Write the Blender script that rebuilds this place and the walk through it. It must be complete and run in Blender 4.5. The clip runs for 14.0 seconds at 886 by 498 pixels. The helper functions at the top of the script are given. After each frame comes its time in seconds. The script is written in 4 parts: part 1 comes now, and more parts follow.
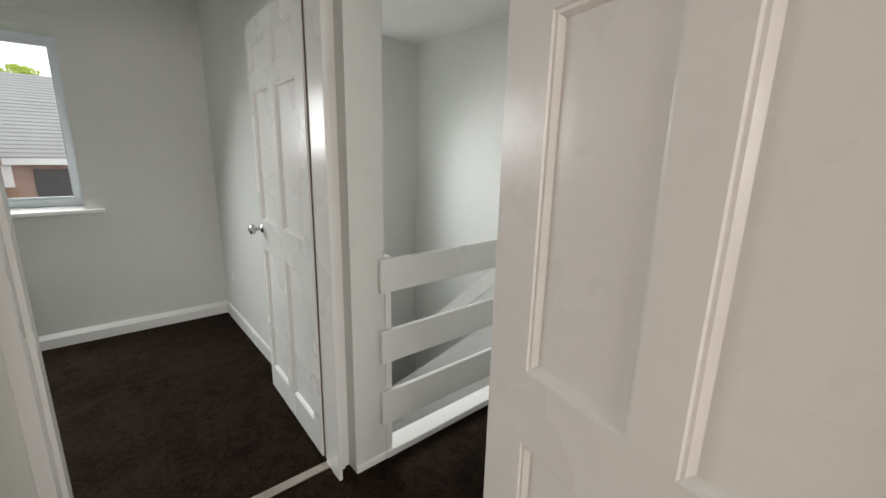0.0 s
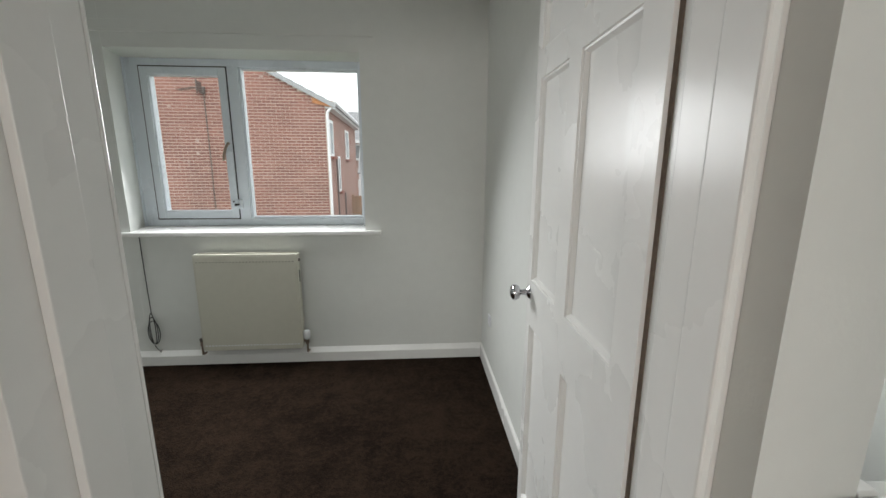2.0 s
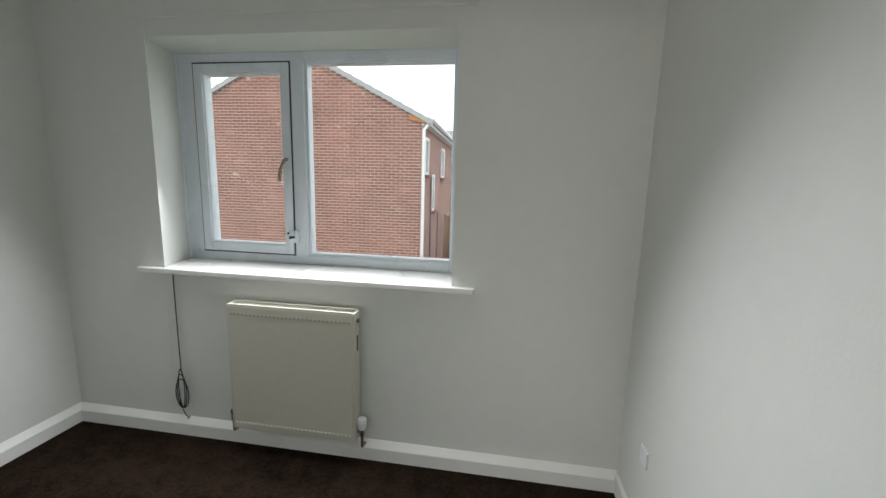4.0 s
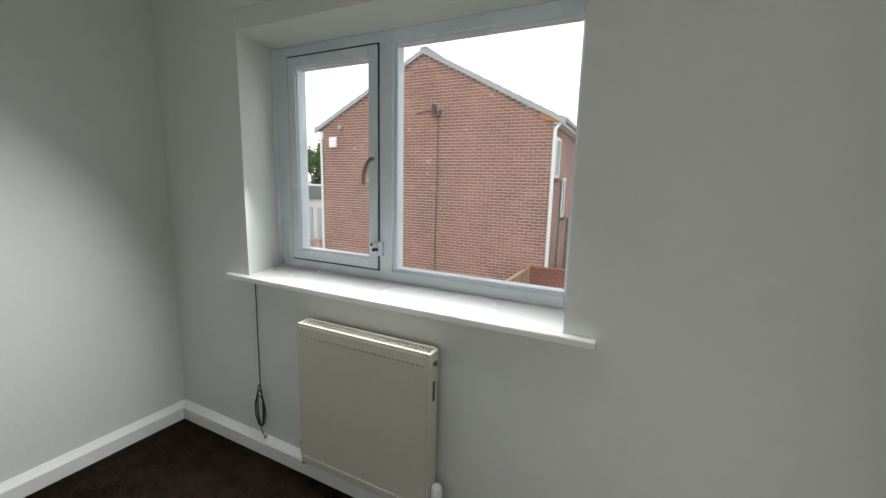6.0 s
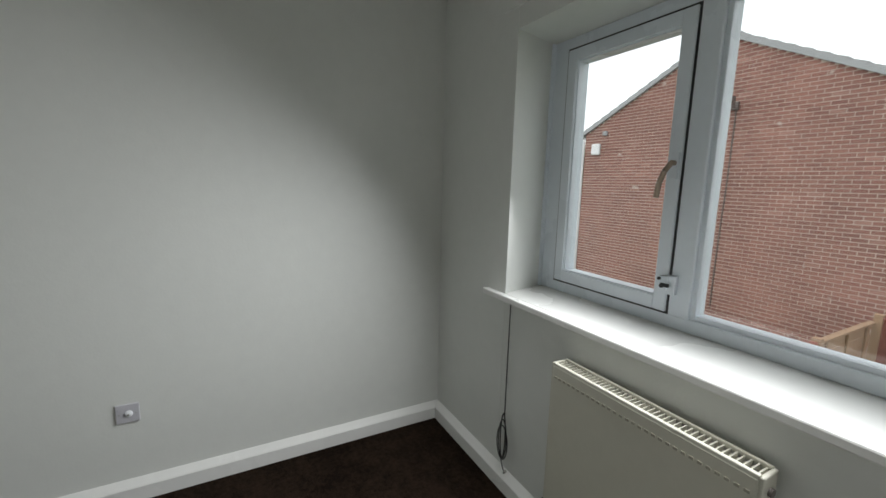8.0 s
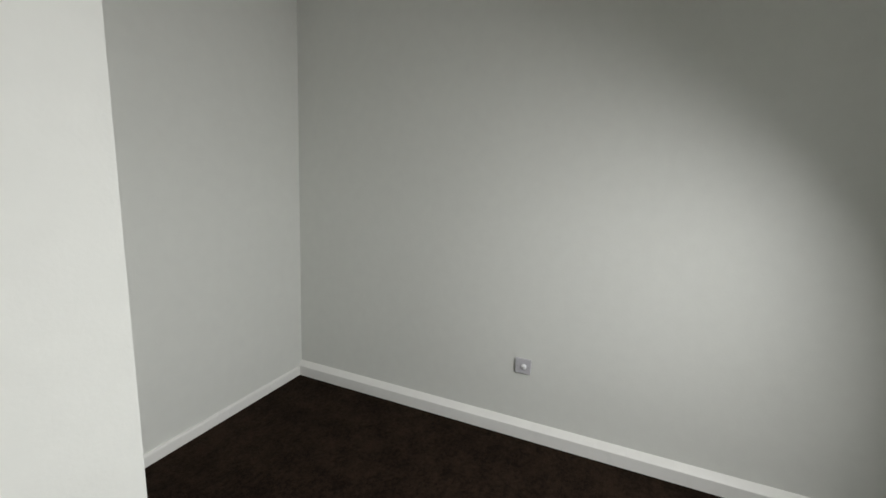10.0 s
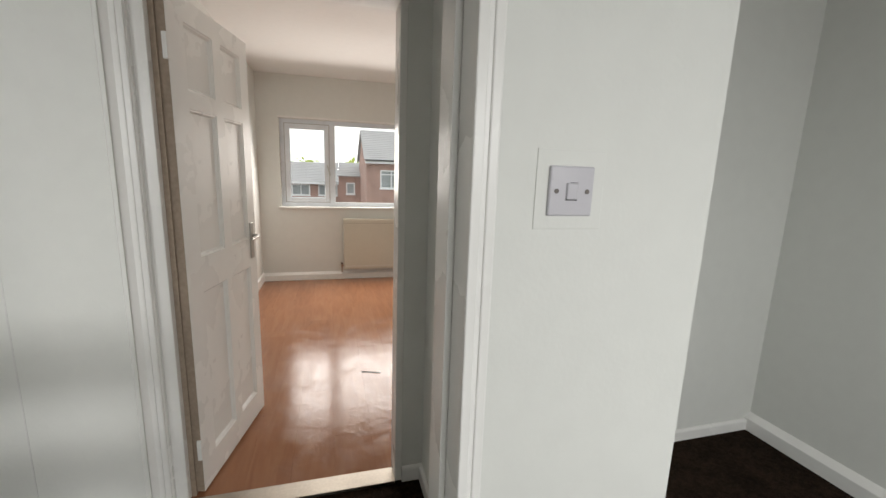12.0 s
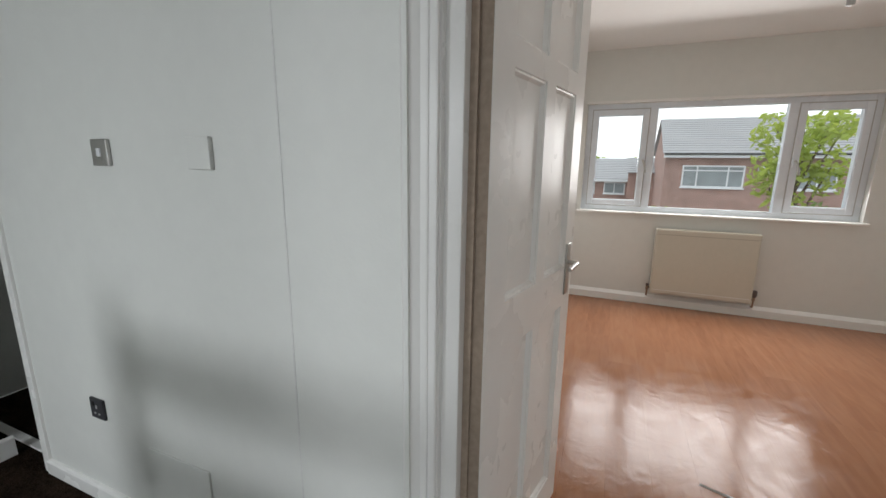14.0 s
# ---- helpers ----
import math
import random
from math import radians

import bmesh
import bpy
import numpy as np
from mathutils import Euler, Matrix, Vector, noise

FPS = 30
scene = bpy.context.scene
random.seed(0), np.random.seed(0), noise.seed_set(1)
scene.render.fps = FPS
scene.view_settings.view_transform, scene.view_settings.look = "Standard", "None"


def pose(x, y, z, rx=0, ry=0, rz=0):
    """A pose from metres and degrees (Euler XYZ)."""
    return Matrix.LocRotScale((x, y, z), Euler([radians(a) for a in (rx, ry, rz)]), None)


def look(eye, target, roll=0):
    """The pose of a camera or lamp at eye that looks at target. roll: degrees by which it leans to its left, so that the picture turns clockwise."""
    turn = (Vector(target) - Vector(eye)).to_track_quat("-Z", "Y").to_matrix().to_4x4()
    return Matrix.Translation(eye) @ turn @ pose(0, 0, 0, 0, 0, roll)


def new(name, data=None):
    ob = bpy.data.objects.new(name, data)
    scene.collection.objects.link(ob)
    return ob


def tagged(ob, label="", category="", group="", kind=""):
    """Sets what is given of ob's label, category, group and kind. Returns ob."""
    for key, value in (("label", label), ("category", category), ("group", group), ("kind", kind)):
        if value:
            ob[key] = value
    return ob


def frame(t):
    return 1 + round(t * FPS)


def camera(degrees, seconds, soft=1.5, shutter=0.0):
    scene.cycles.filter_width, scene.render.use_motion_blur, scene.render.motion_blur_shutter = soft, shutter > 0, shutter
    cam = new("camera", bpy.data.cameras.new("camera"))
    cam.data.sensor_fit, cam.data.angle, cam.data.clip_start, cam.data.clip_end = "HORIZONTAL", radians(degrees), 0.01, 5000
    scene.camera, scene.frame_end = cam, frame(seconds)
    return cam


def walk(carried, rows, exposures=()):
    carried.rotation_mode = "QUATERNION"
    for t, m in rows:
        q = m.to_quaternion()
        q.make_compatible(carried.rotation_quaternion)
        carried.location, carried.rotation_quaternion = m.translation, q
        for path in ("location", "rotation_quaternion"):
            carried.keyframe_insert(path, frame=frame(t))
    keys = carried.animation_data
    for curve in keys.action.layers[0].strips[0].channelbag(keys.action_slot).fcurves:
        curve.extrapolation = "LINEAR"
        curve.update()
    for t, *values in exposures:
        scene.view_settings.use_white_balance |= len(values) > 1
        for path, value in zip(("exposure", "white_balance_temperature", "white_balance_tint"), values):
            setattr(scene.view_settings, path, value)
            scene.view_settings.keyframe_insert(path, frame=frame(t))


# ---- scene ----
cam = camera(95.0, 14.0)
PATH = [
    (0, (0.080, 0.330, 1.392), (1.345, 1.810, 0.937), 1.3),
    (0.5, (0.176, 0.579, 1.409), (1.117, 2.290, 0.977), 1.1),
    (1, (0.235, 0.795, 1.400), (0.825, 2.660, 0.981), 2.0),
    (1.5, (0.313, 1.029, 1.408), (0.574, 2.967, 0.988), 0.8),
    (2, (0.345, 1.287, 1.417), (0.481, 3.240, 1.005), 0.2),
    (2.5, (0.315, 1.544, 1.427), (0.339, 3.501, 1.020), 0.2),
    (3, (0.284, 1.809, 1.442), (0.156, 3.771, 1.075), 0.7),
    (5.5, (0.222, 2.667, 1.461), (-0.425, 4.534, 1.154), 1.7),
    (6, (0.224, 2.770, 1.452), (-0.670, 4.529, 1.124), 1.4),
    (6.5, (0.174, 2.830, 1.442), (-0.944, 4.453, 1.099), 1.1),
    (7, (0.084, 2.918, 1.454), (-1.239, 4.382, 1.129), 1.1),
    (7.5, (-0.012, 2.964, 1.456), (-1.541, 4.215, 1.142), 1.0),
    (8, (-0.082, 2.971, 1.459), (-1.816, 3.916, 1.142), 1.4),
    (10.5, (-0.066, 2.870, 1.424), (-1.667, 1.727, 1.062), 2.9),
    (11, (-0.028, 2.822, 1.408), (-1.324, 1.344, 1.044), 2.6),
    (11.5, (0.033, 2.747, 1.389), (-0.882, 1.006, 1.027), 1.7),
    (12, (0.105, 2.567, 1.388), (-0.424, 0.673, 1.023), 1.9),
    (12.5, (0.194, 2.398, 1.380), (0.023, 0.444, 0.989), 2.0),
    (13, (0.237, 2.197, 1.377), (0.404, 0.245, 0.974), 1.6),
    (13.5, (0.272, 1.967, 1.380), (0.716, 0.062, 0.965), 1.4),
    (14, (0.385, 1.743, 1.374), (1.131, -0.067, 0.965), 0.7),
]
EXPOSURES = [(0, 0.12, 6500, 10), (1.5, 0.14, 6450, 10), (3, 0.22, 6350, 10), (5.5, 0.0, 6400, 10), (6.5, -0.06, 6400, 10), (8, -0.35, 6400, 10),
             (10.5, -0.05, 6650, 11), (12, -0.18, 6650, 11), (13, -0.12, 6500, 10), (14, -0.34, 6200, 10)]
walk(cam, [(t, look(eye, target, roll)) for t, eye, target, roll in PATH], EXPOSURES)

# ---- world, sun, window light ----
world = bpy.data.worlds.new("sky")
scene.world = world
world.use_nodes = True
wn = world.node_tree
sky = wn.nodes.new("ShaderNodeTexSky")
sky.sky_type = "NISHITA"
sky.sun_disc = False
sky.sun_elevation, sky.sun_rotation = radians(52), radians(200)
sky.air_density, sky.dust_density, sky.ozone_density = 1.0, 6.0, 0.6
cloud = wn.nodes.new("ShaderNodeMix")
cloud.data_type = "RGBA"
cloud.inputs["Factor"].default_value = 0.8
cloud.inputs["B"].default_value = (14.6, 14.8, 14.8, 1)
wn.links.new(sky.outputs[0], cloud.inputs["A"])
wn.links.new(cloud.outputs["Result"], wn.nodes["Background"].inputs[0])
wn.nodes["Background"].inputs[1].default_value = 0.15

sun = new("sun", bpy.data.lights.new("sun", "SUN"))
sun.data.energy, sun.data.angle, sun.data.color = 0.4, radians(25), (1.0, 0.96, 0.9)
sun.matrix_world = look((0, 0, 20), (4.2, 11.6, 0)).to_3x3().to_4x4()


def window_light(name, eye, target, width, height, watts, colour, spread=180):
    ob = new(name, bpy.data.lights.new(name, "AREA"))
    ob.data.shape, ob.data.size, ob.data.size_y = "RECTANGLE", width, height
    ob.data.energy, ob.data.color = watts, colour
    ob.data.spread = radians(spread)
    ob.matrix_world = look(eye, target)
    return ob


window_light("sky_light_window", (-0.78, 4.02, 1.62), (-0.78, 3.02, 0.80), 1.34, 0.62, 30, (0.965, 0.985, 0.985), 144)
for pane_x, pane_w in ((0.375, 0.46), (-0.465, 0.98), (-1.30, 0.46)):
    window_light("sky_light_front", (pane_x, -2.67, 1.50), (pane_x, -1.67, 1.12), pane_w, 0.84, 28 * pane_w, (1.0, 0.95, 0.90), 165)
window_light("sky_light_stairs", (1.80, 4.46, 1.66), (1.80, 2.46, 0.24), 0.80, 1.0, 36, (0.97, 0.985, 0.99), 124)

# ---- materials ----


def material(name, colour, rough=0.5, metal=0.0, noise_scale=None, vary=0.0, bump=0.0, bump_scale=None, coat=0.0, spec=None, detail=6.0):
    m = bpy.data.materials.new(name)
    m.use_nodes = True
    t = m.node_tree
    b = t.nodes["Principled BSDF"]
    b.inputs["Base Color"].default_value = (*colour, 1)
    b.inputs["Roughness"].default_value = rough
    b.inputs["Metallic"].default_value = metal
    b.inputs["Coat Weight"].default_value = coat
    b.inputs["Coat Roughness"].default_value = 0.08
    if spec is not None:
        b.inputs["Specular IOR Level"].default_value = spec
    co = t.nodes.new("ShaderNodeTexCoord")
    if noise_scale:
        big = t.nodes.new("ShaderNodeTexNoise")
        big.inputs["Scale"].default_value, big.inputs["Detail"].default_value = noise_scale, detail
        t.links.new(co.outputs["Object"], big.inputs["Vector"])
        fine = t.nodes.new("ShaderNodeTexNoise")
        fine.inputs["Scale"].default_value, fine.inputs["Detail"].default_value = noise_scale * 14, 3
        t.links.new(co.outputs["Object"], fine.inputs["Vector"])
        add = t.nodes.new("ShaderNodeMath")
        add.operation = "ADD"
        t.links.new(big.outputs["Fac"], add.inputs[0])
        t.links.new(fine.outputs["Fac"], add.inputs[1])
        ramp = t.nodes.new("ShaderNodeMapRange")
        ramp.inputs["From Min"].default_value, ramp.inputs["From Max"].default_value = 0.6, 1.4
        ramp.inputs["To Min"].default_value, ramp.inputs["To Max"].default_value = 1 - vary, 1 + vary
        t.links.new(add.outputs[0], ramp.inputs["Value"])
        mul = t.nodes.new("ShaderNodeVectorMath")
        mul.operation = "SCALE"
        mul.inputs[0].default_value = colour
        t.links.new(ramp.outputs[0], mul.inputs["Scale"])
        t.links.new(mul.outputs[0], b.inputs["Base Color"])
        rr = t.nodes.new("ShaderNodeMapRange")
        rr.inputs["From Min"].default_value, rr.inputs["From Max"].default_value = 0.3, 0.7
        rr.inputs["To Min"].default_value, rr.inputs["To Max"].default_value = max(0.02, rough * 0.85), min(1, rough * 1.2)
        t.links.new(big.outputs["Fac"], rr.inputs["Value"])
        t.links.new(rr.outputs[0], b.inputs["Roughness"])
    if bump:
        bn = t.nodes.new("ShaderNodeTexNoise")
        bn.inputs["Scale"].default_value, bn.inputs["Detail"].default_value = bump_scale or 60, 5
        t.links.new(co.outputs["Object"], bn.inputs["Vector"])
        bm_ = t.nodes.new("ShaderNodeBump")
        bm_.inputs["Strength"].default_value, bm_.inputs["Distance"].default_value = bump, 0.01
        t.links.new(bn.outputs["Fac"], bm_.inputs["Height"])
        t.links.new(bm_.outputs[0], b.inputs["Normal"])
    return m


def glass_material(name):
    m = bpy.data.materials.new(name)
    m.use_nodes = True
    t = m.node_tree
    t.nodes.remove(t.nodes["Principled BSDF"])
    clear, gloss = t.nodes.new("ShaderNodeBsdfTransparent"), t.nodes.new("ShaderNodeBsdfGlossy")
    clear.inputs[0].default_value = (0.97, 0.985, 0.98, 1)
    gloss.inputs["Roughness"].default_value = 0.02
    face, mix = t.nodes.new("ShaderNodeLayerWeight"), t.nodes.new("ShaderNodeMixShader")
    power, schlick = t.nodes.new("ShaderNodeMath"), t.nodes.new("ShaderNodeMath")
    power.operation, schlick.operation = "POWER", "MULTIPLY_ADD"
    power.inputs[1].default_value = 5.0
    schlick.inputs[1].default_value, schlick.inputs[2].default_value = 0.9, 0.035
    t.links.new(face.outputs["Facing"], power.inputs[0])
    t.links.new(power.outputs[0], schlick.inputs[0])
    t.links.new(schlick.outputs[0], mix.inputs[0])
    t.links.new(clear.outputs[0], mix.inputs[1])
    t.links.new(gloss.outputs[0], mix.inputs[2])
    t.links.new(mix.outputs[0], t.nodes["Material Output"].inputs[0])
    return m


def plank_material():
    m = bpy.data.materials.new("laminate_plank")
    m.use_nodes = True
    t = m.node_tree
    b = t.nodes["Principled BSDF"]
    co, info = t.nodes.new("ShaderNodeTexCoord"), t.nodes.new("ShaderNodeObjectInfo")
    mp = t.nodes.new("ShaderNodeMapping")
    mp.inputs["Scale"].default_value = (5.5, 0.7, 1)
    off = t.nodes.new("ShaderNodeVectorMath")
    off.operation = "ADD"
    t.links.new(co.outputs["Object"], off.inputs[0])
    t.links.new(info.outputs["Random"], off.inputs[1])
    t.links.new(off.outputs[0], mp.inputs["Vector"])
    n = t.nodes.new("ShaderNodeTexNoise")
    n.inputs["Scale"].default_value, n.inputs["Detail"].default_value, n.inputs["Distortion"].default_value = 4, 5, 0.8
    t.links.new(mp.outputs[0], n.inputs["Vector"])
    add = t.nodes.new("ShaderNodeMath")
    add.operation = "MULTIPLY_ADD"
    add.inputs[1].default_value, add.inputs[2].default_value = 0.18, 0.05
    t.links.new(info.outputs["Random"], add.inputs[0])
    s = t.nodes.new("ShaderNodeMath")
    s.operation = "ADD"
    t.links.new(n.outputs["Fac"], s.inputs[0])
    t.links.new(add.outputs[0], s.inputs[1])
    ramp = t.nodes.new("ShaderNodeValToRGB")
    ramp.color_ramp.elements[0].position, ramp.color_ramp.elements[0].color = 0.35, (0.27, 0.122, 0.066, 1)
    ramp.color_ramp.elements[1].position, ramp.color_ramp.elements[1].color = 0.95, (0.36, 0.178, 0.098, 1)
    t.links.new(s.outputs[0], ramp.inputs[0])
    t.links.new(ramp.outputs[0], b.inputs["Base Color"])
    b.inputs["Specular IOR Level"].default_value = 0.24
    rn = t.nodes.new("ShaderNodeTexNoise")
    rn.inputs["Scale"].default_value, rn.inputs["Detail"].default_value, rn.inputs["Distortion"].default_value = 6.0, 7, 1.0
    place = t.nodes.new("ShaderNodeNewGeometry")
    t.links.new(place.outputs["Position"], rn.inputs["Vector"])
    rr = t.nodes.new("ShaderNodeMapRange")
    rr.inputs["From Min"].default_value, rr.inputs["From Max"].default_value = 0.35, 0.65
    rr.inputs["To Min"].default_value, rr.inputs["To Max"].default_value = 0.12, 0.25
    t.links.new(rn.outputs["Fac"], rr.inputs["Value"])
    t.links.new(rr.outputs[0], b.inputs["Roughness"])
    wear = t.nodes.new("ShaderNodeTexNoise")
    wear.inputs["Scale"].default_value, wear.inputs["Detail"].default_value, wear.inputs["Distortion"].default_value = 7.5, 3, 1.6
    t.links.new(place.outputs["Position"], wear.inputs["Vector"])
    bp = t.nodes.new("ShaderNodeBump")
    bp.inputs["Strength"].default_value, bp.inputs["Distance"].default_value = 0.075, 0.02
    t.links.new(wear.outputs["Fac"], bp.inputs["Height"])
    t.links.new(bp.outputs[0], b.inputs["Normal"])
    return m


def brick_material(name, c1, c2, mortar, along):
    m = bpy.data.materials.new(name)
    m.use_nodes = True
    t = m.node_tree
    b = t.nodes["Principled BSDF"]
    b.inputs["Roughness"].default_value = 0.9
    co, br = t.nodes.new("ShaderNodeTexCoord"), t.nodes.new("ShaderNodeTexBrick")
    sep, comb = t.nodes.new("ShaderNodeSeparateXYZ"), t.nodes.new("ShaderNodeCombineXYZ")
    t.links.new(co.outputs["Object"], sep.inputs[0])
    t.links.new(sep.outputs[along], comb.inputs["X"])
    t.links.new(sep.outputs["Z"], comb.inputs["Y"])
    t.links.new(comb.outputs[0], br.inputs["Vector"])
    br.inputs["Scale"].default_value = 1.0
    br.inputs["Brick Width"].default_value, br.inputs["Row Height"].default_value = 0.225, 0.075
    br.inputs["Mortar Size"].default_value, br.inputs["Bias"].default_value = 0.009, -0.1
    br.inputs["Color1"].default_value, br.inputs["Color2"].default_value, br.inputs["Mortar"].default_value = (*c1, 1), (*c2, 1), (*mortar, 1)
    n = t.nodes.new("ShaderNodeTexNoise")
    n.inputs["Scale"].default_value, n.inputs["Detail"].default_value = 1.6, 8
    t.links.new(co.outputs["Object"], n.inputs["Vector"])
    mr = t.nodes.new("ShaderNodeMapRange")
    mr.inputs["From Min"].default_value, mr.inputs["From Max"].default_value = 0.3, 0.7
    mr.inputs["To Min"].default_value, mr.inputs["To Max"].default_value = 0.8, 1.18
    t.links.new(n.outputs["Fac"], mr.inputs["Value"])
    mul = t.nodes.new("ShaderNodeVectorMath")
    mul.operation = "SCALE"
    t.links.new(br.outputs["Color"], mul.inputs[0])
    t.links.new(mr.outputs[0], mul.inputs["Scale"])
    t.links.new(mul.outputs[0], b.inputs["Base Color"])
    bp = t.nodes.new("ShaderNodeBump")
    bp.inputs["Strength"].default_value, bp.inputs["Distance"].default_value = 0.6, 0.008
    bp.invert = True
    t.links.new(br.outputs["Fac"], bp.inputs["Height"])
    t.links.new(bp.outputs[0], b.inputs["Normal"])
    return m


def carpet_material():
    m = bpy.data.materials.new("carpet_brown")
    m.use_nodes = True
    t = m.node_tree
    b = t.nodes["Principled BSDF"]
    b.inputs["Roughness"].default_value, b.inputs["Specular IOR Level"].default_value = 0.95, 0.05
    co = t.nodes.new("ShaderNodeTexCoord")
    total = None
    for scale, weight in ((1.7, 1.0), (6.0, 0.9), (14.0, 0.9), (46.0, 1.3), (150.0, 1.6)):
        n = t.nodes.new("ShaderNodeTexNoise")
        n.inputs["Scale"].default_value, n.inputs["Detail"].default_value = scale, 3
        t.links.new(co.outputs["Object"], n.inputs["Vector"])
        k = t.nodes.new("ShaderNodeMath")
        k.operation = "MULTIPLY_ADD"
        k.inputs[1].default_value = weight
        t.links.new(n.outputs["Fac"], k.inputs[0])
        if total:
            t.links.new(total.outputs[0], k.inputs[2])
        else:
            k.inputs[2].default_value = 0.0
        total = k
    mr = t.nodes.new("ShaderNodeMapRange")
    mr.inputs["From Min"].default_value, mr.inputs["From Max"].default_value = 2.45, 3.22
    t.links.new(total.outputs[0], mr.inputs["Value"])
    ramp = t.nodes.new("ShaderNodeValToRGB")
    ramp.color_ramp.elements[0].color = (0.0135, 0.0085, 0.0058, 1)
    ramp.color_ramp.elements[1].color = (0.040, 0.0255, 0.0172, 1)
    t.links.new(mr.outputs[0], ramp.inputs[0])
    t.links.new(ramp.outputs[0], b.inputs["Base Color"])
    bp = t.nodes.new("ShaderNodeBump")
    bp.inputs["Strength"].default_value, bp.inputs["Distance"].default_value = 1.0, 0.012
    t.links.new(total.outputs[0], bp.inputs["Height"])
    t.links.new(bp.outputs[0], b.inputs["Normal"])
    return m


WALL = material("wall_paint", (0.729, 0.738, 0.705), 0.62, noise_scale=1.1, vary=0.025, bump=0.06, bump_scale=85)
CEIL = material("ceiling_paint", (0.82, 0.81, 0.79), 0.8, noise_scale=1.5, vary=0.02, bump=0.08, bump_scale=60)
GLOSS = material("gloss_white_paint", (0.84, 0.835, 0.81), 0.27, noise_scale=2.0, vary=0.015, bump=0.07, bump_scale=16, spec=0.22)
PVC = material("white_pvc", (0.74, 0.79, 0.84), 0.28, noise_scale=3.0, vary=0.02)
RADW = material("radiator_enamel", (0.63, 0.61, 0.52), 0.35, noise_scale=2.5, vary=0.03)
SEAMR = material("pressed_seam", (0.37, 0.35, 0.28), 0.5)
CHROME = material("chrome", (0.50, 0.50, 0.52), 0.09, 1.0, noise_scale=6, vary=0.08)
STEEL = material("satin_steel", (0.50, 0.49, 0.47), 0.32, 1.0, noise_scale=8, vary=0.1)
BRASSY = material("threshold_metal", (0.50, 0.46, 0.40), 0.36, 1.0, noise_scale=6, vary=0.12)
HANDLE = material("aged_brass_handle", (0.36, 0.29, 0.23), 0.35, 1.0, noise_scale=9, vary=0.2)
PIPE = material("grey_brown_pipe", (0.13, 0.11, 0.10), 0.5, noise_scale=2, vary=0.2)
# bare wood, with the shade of the hinge gap put into its colour
SHADEWOOD = material("shaded_gap_wood", (0.16, 0.12, 0.09), 0.8, noise_scale=6, vary=0.4)
# beige wood tone darkened to paint the shade at the front door's hinge
SHADEBEIGE = material("shaded_beige_wood", (0.33, 0.26, 0.20), 0.75, noise_scale=4, vary=0.25)
DARK = material("dark_gap", (0.02, 0.02, 0.02), 0.6)
RUBBER = material("black_gasket", (0.025, 0.025, 0.027), 0.5)
PLATE = material("white_plastic_plate", (0.80, 0.81, 0.83), 0.3, noise_scale=8, vary=0.02)
SWITCHP = material("aged_white_plastic", (0.54, 0.53, 0.565), 0.3, noise_scale=8, vary=0.02)
GREYPL = material("grey_plastic", (0.45, 0.45, 0.45), 0.35, noise_scale=8, vary=0.05)
CABLE = material("black_cable", (0.02, 0.02, 0.02), 0.45, noise_scale=10, vary=0.2)
GLASS = glass_material("window_glass")
CARPET = carpet_material()
PLANK = plank_material()
SEAM = material("filler_seam", (0.70, 0.70, 0.68), 0.7, noise_scale=5, vary=0.08)
CONCRETE = material("paving", (0.32, 0.31, 0.29), 0.9, noise_scale=0.8, vary=0.2, bump=0.3, bump_scale=20)
GRASS = material("lawn", (0.07, 0.12, 0.035), 0.95, noise_scale=0.7, vary=0.35, bump=0.6, bump_scale=40)
ROOF = material("grey_roof_tile", (0.36, 0.36, 0.365), 0.8, noise_scale=0.9, vary=0.18, bump=0.2, bump_scale=14)
RENDERED = material("pale_render", (0.55, 0.54, 0.51), 0.9, noise_scale=0.8, vary=0.12, bump=0.2, bump_scale=30)
ROOFM = material("weathered_roof_tile", (0.25, 0.25, 0.255), 0.85, noise_scale=0.9, vary=0.2, bump=0.2, bump_scale=14)
ROOFD = material("dark_roof_felt", (0.14, 0.145, 0.15), 0.9, noise_scale=0.9, vary=0.2)
VERGE = material("verge_mortar", (0.36, 0.37, 0.38), 0.85, noise_scale=2, vary=0.15)
FENCE = material("stained_fence_wood", (0.22, 0.078, 0.056), 0.75, noise_scale=1.7, vary=0.3, bump=0.4, bump_scale=30)
TIMBER = material("pale_timber", (0.34, 0.22, 0.14), 0.7, noise_scale=2.5, vary=0.25, bump=0.3, bump_scale=30)
FASCIA = material("orange_wood_fascia", (0.45, 0.19, 0.07), 0.6, noise_scale=3, vary=0.2)
WPVC = material("outdoor_white_pvc", (0.75, 0.76, 0.77), 0.35, noise_scale=1.4, vary=0.06)
DGLASS = material("dark_window_glass", (0.30, 0.33, 0.34), 0.08, noise_scale=1.2, vary=0.45)
BLACKP = material("black_garage_paint", (0.035, 0.035, 0.04), 0.5, noise_scale=1.5, vary=0.2)
BARK = material("bark", (0.12, 0.085, 0.06), 0.9, noise_scale=5, vary=0.3, bump=0.6, bump_scale=20)
BINP = material("black_bin_plastic", (0.03, 0.03, 0.033), 0.45, noise_scale=4, vary=0.15)
MORTAR = material("pale_mortar", (0.68, 0.59, 0.52), 0.95, noise_scale=2, vary=0.15)
BRICK_G = brick_material("gable_brick", (0.30, 0.145, 0.115), (0.235, 0.108, 0.087), (0.46, 0.38, 0.33), "X")
BRICK_S = brick_material("side_brick", (0.29, 0.142, 0.113), (0.235, 0.112, 0.088), (0.36, 0.29, 0.25), "Y")
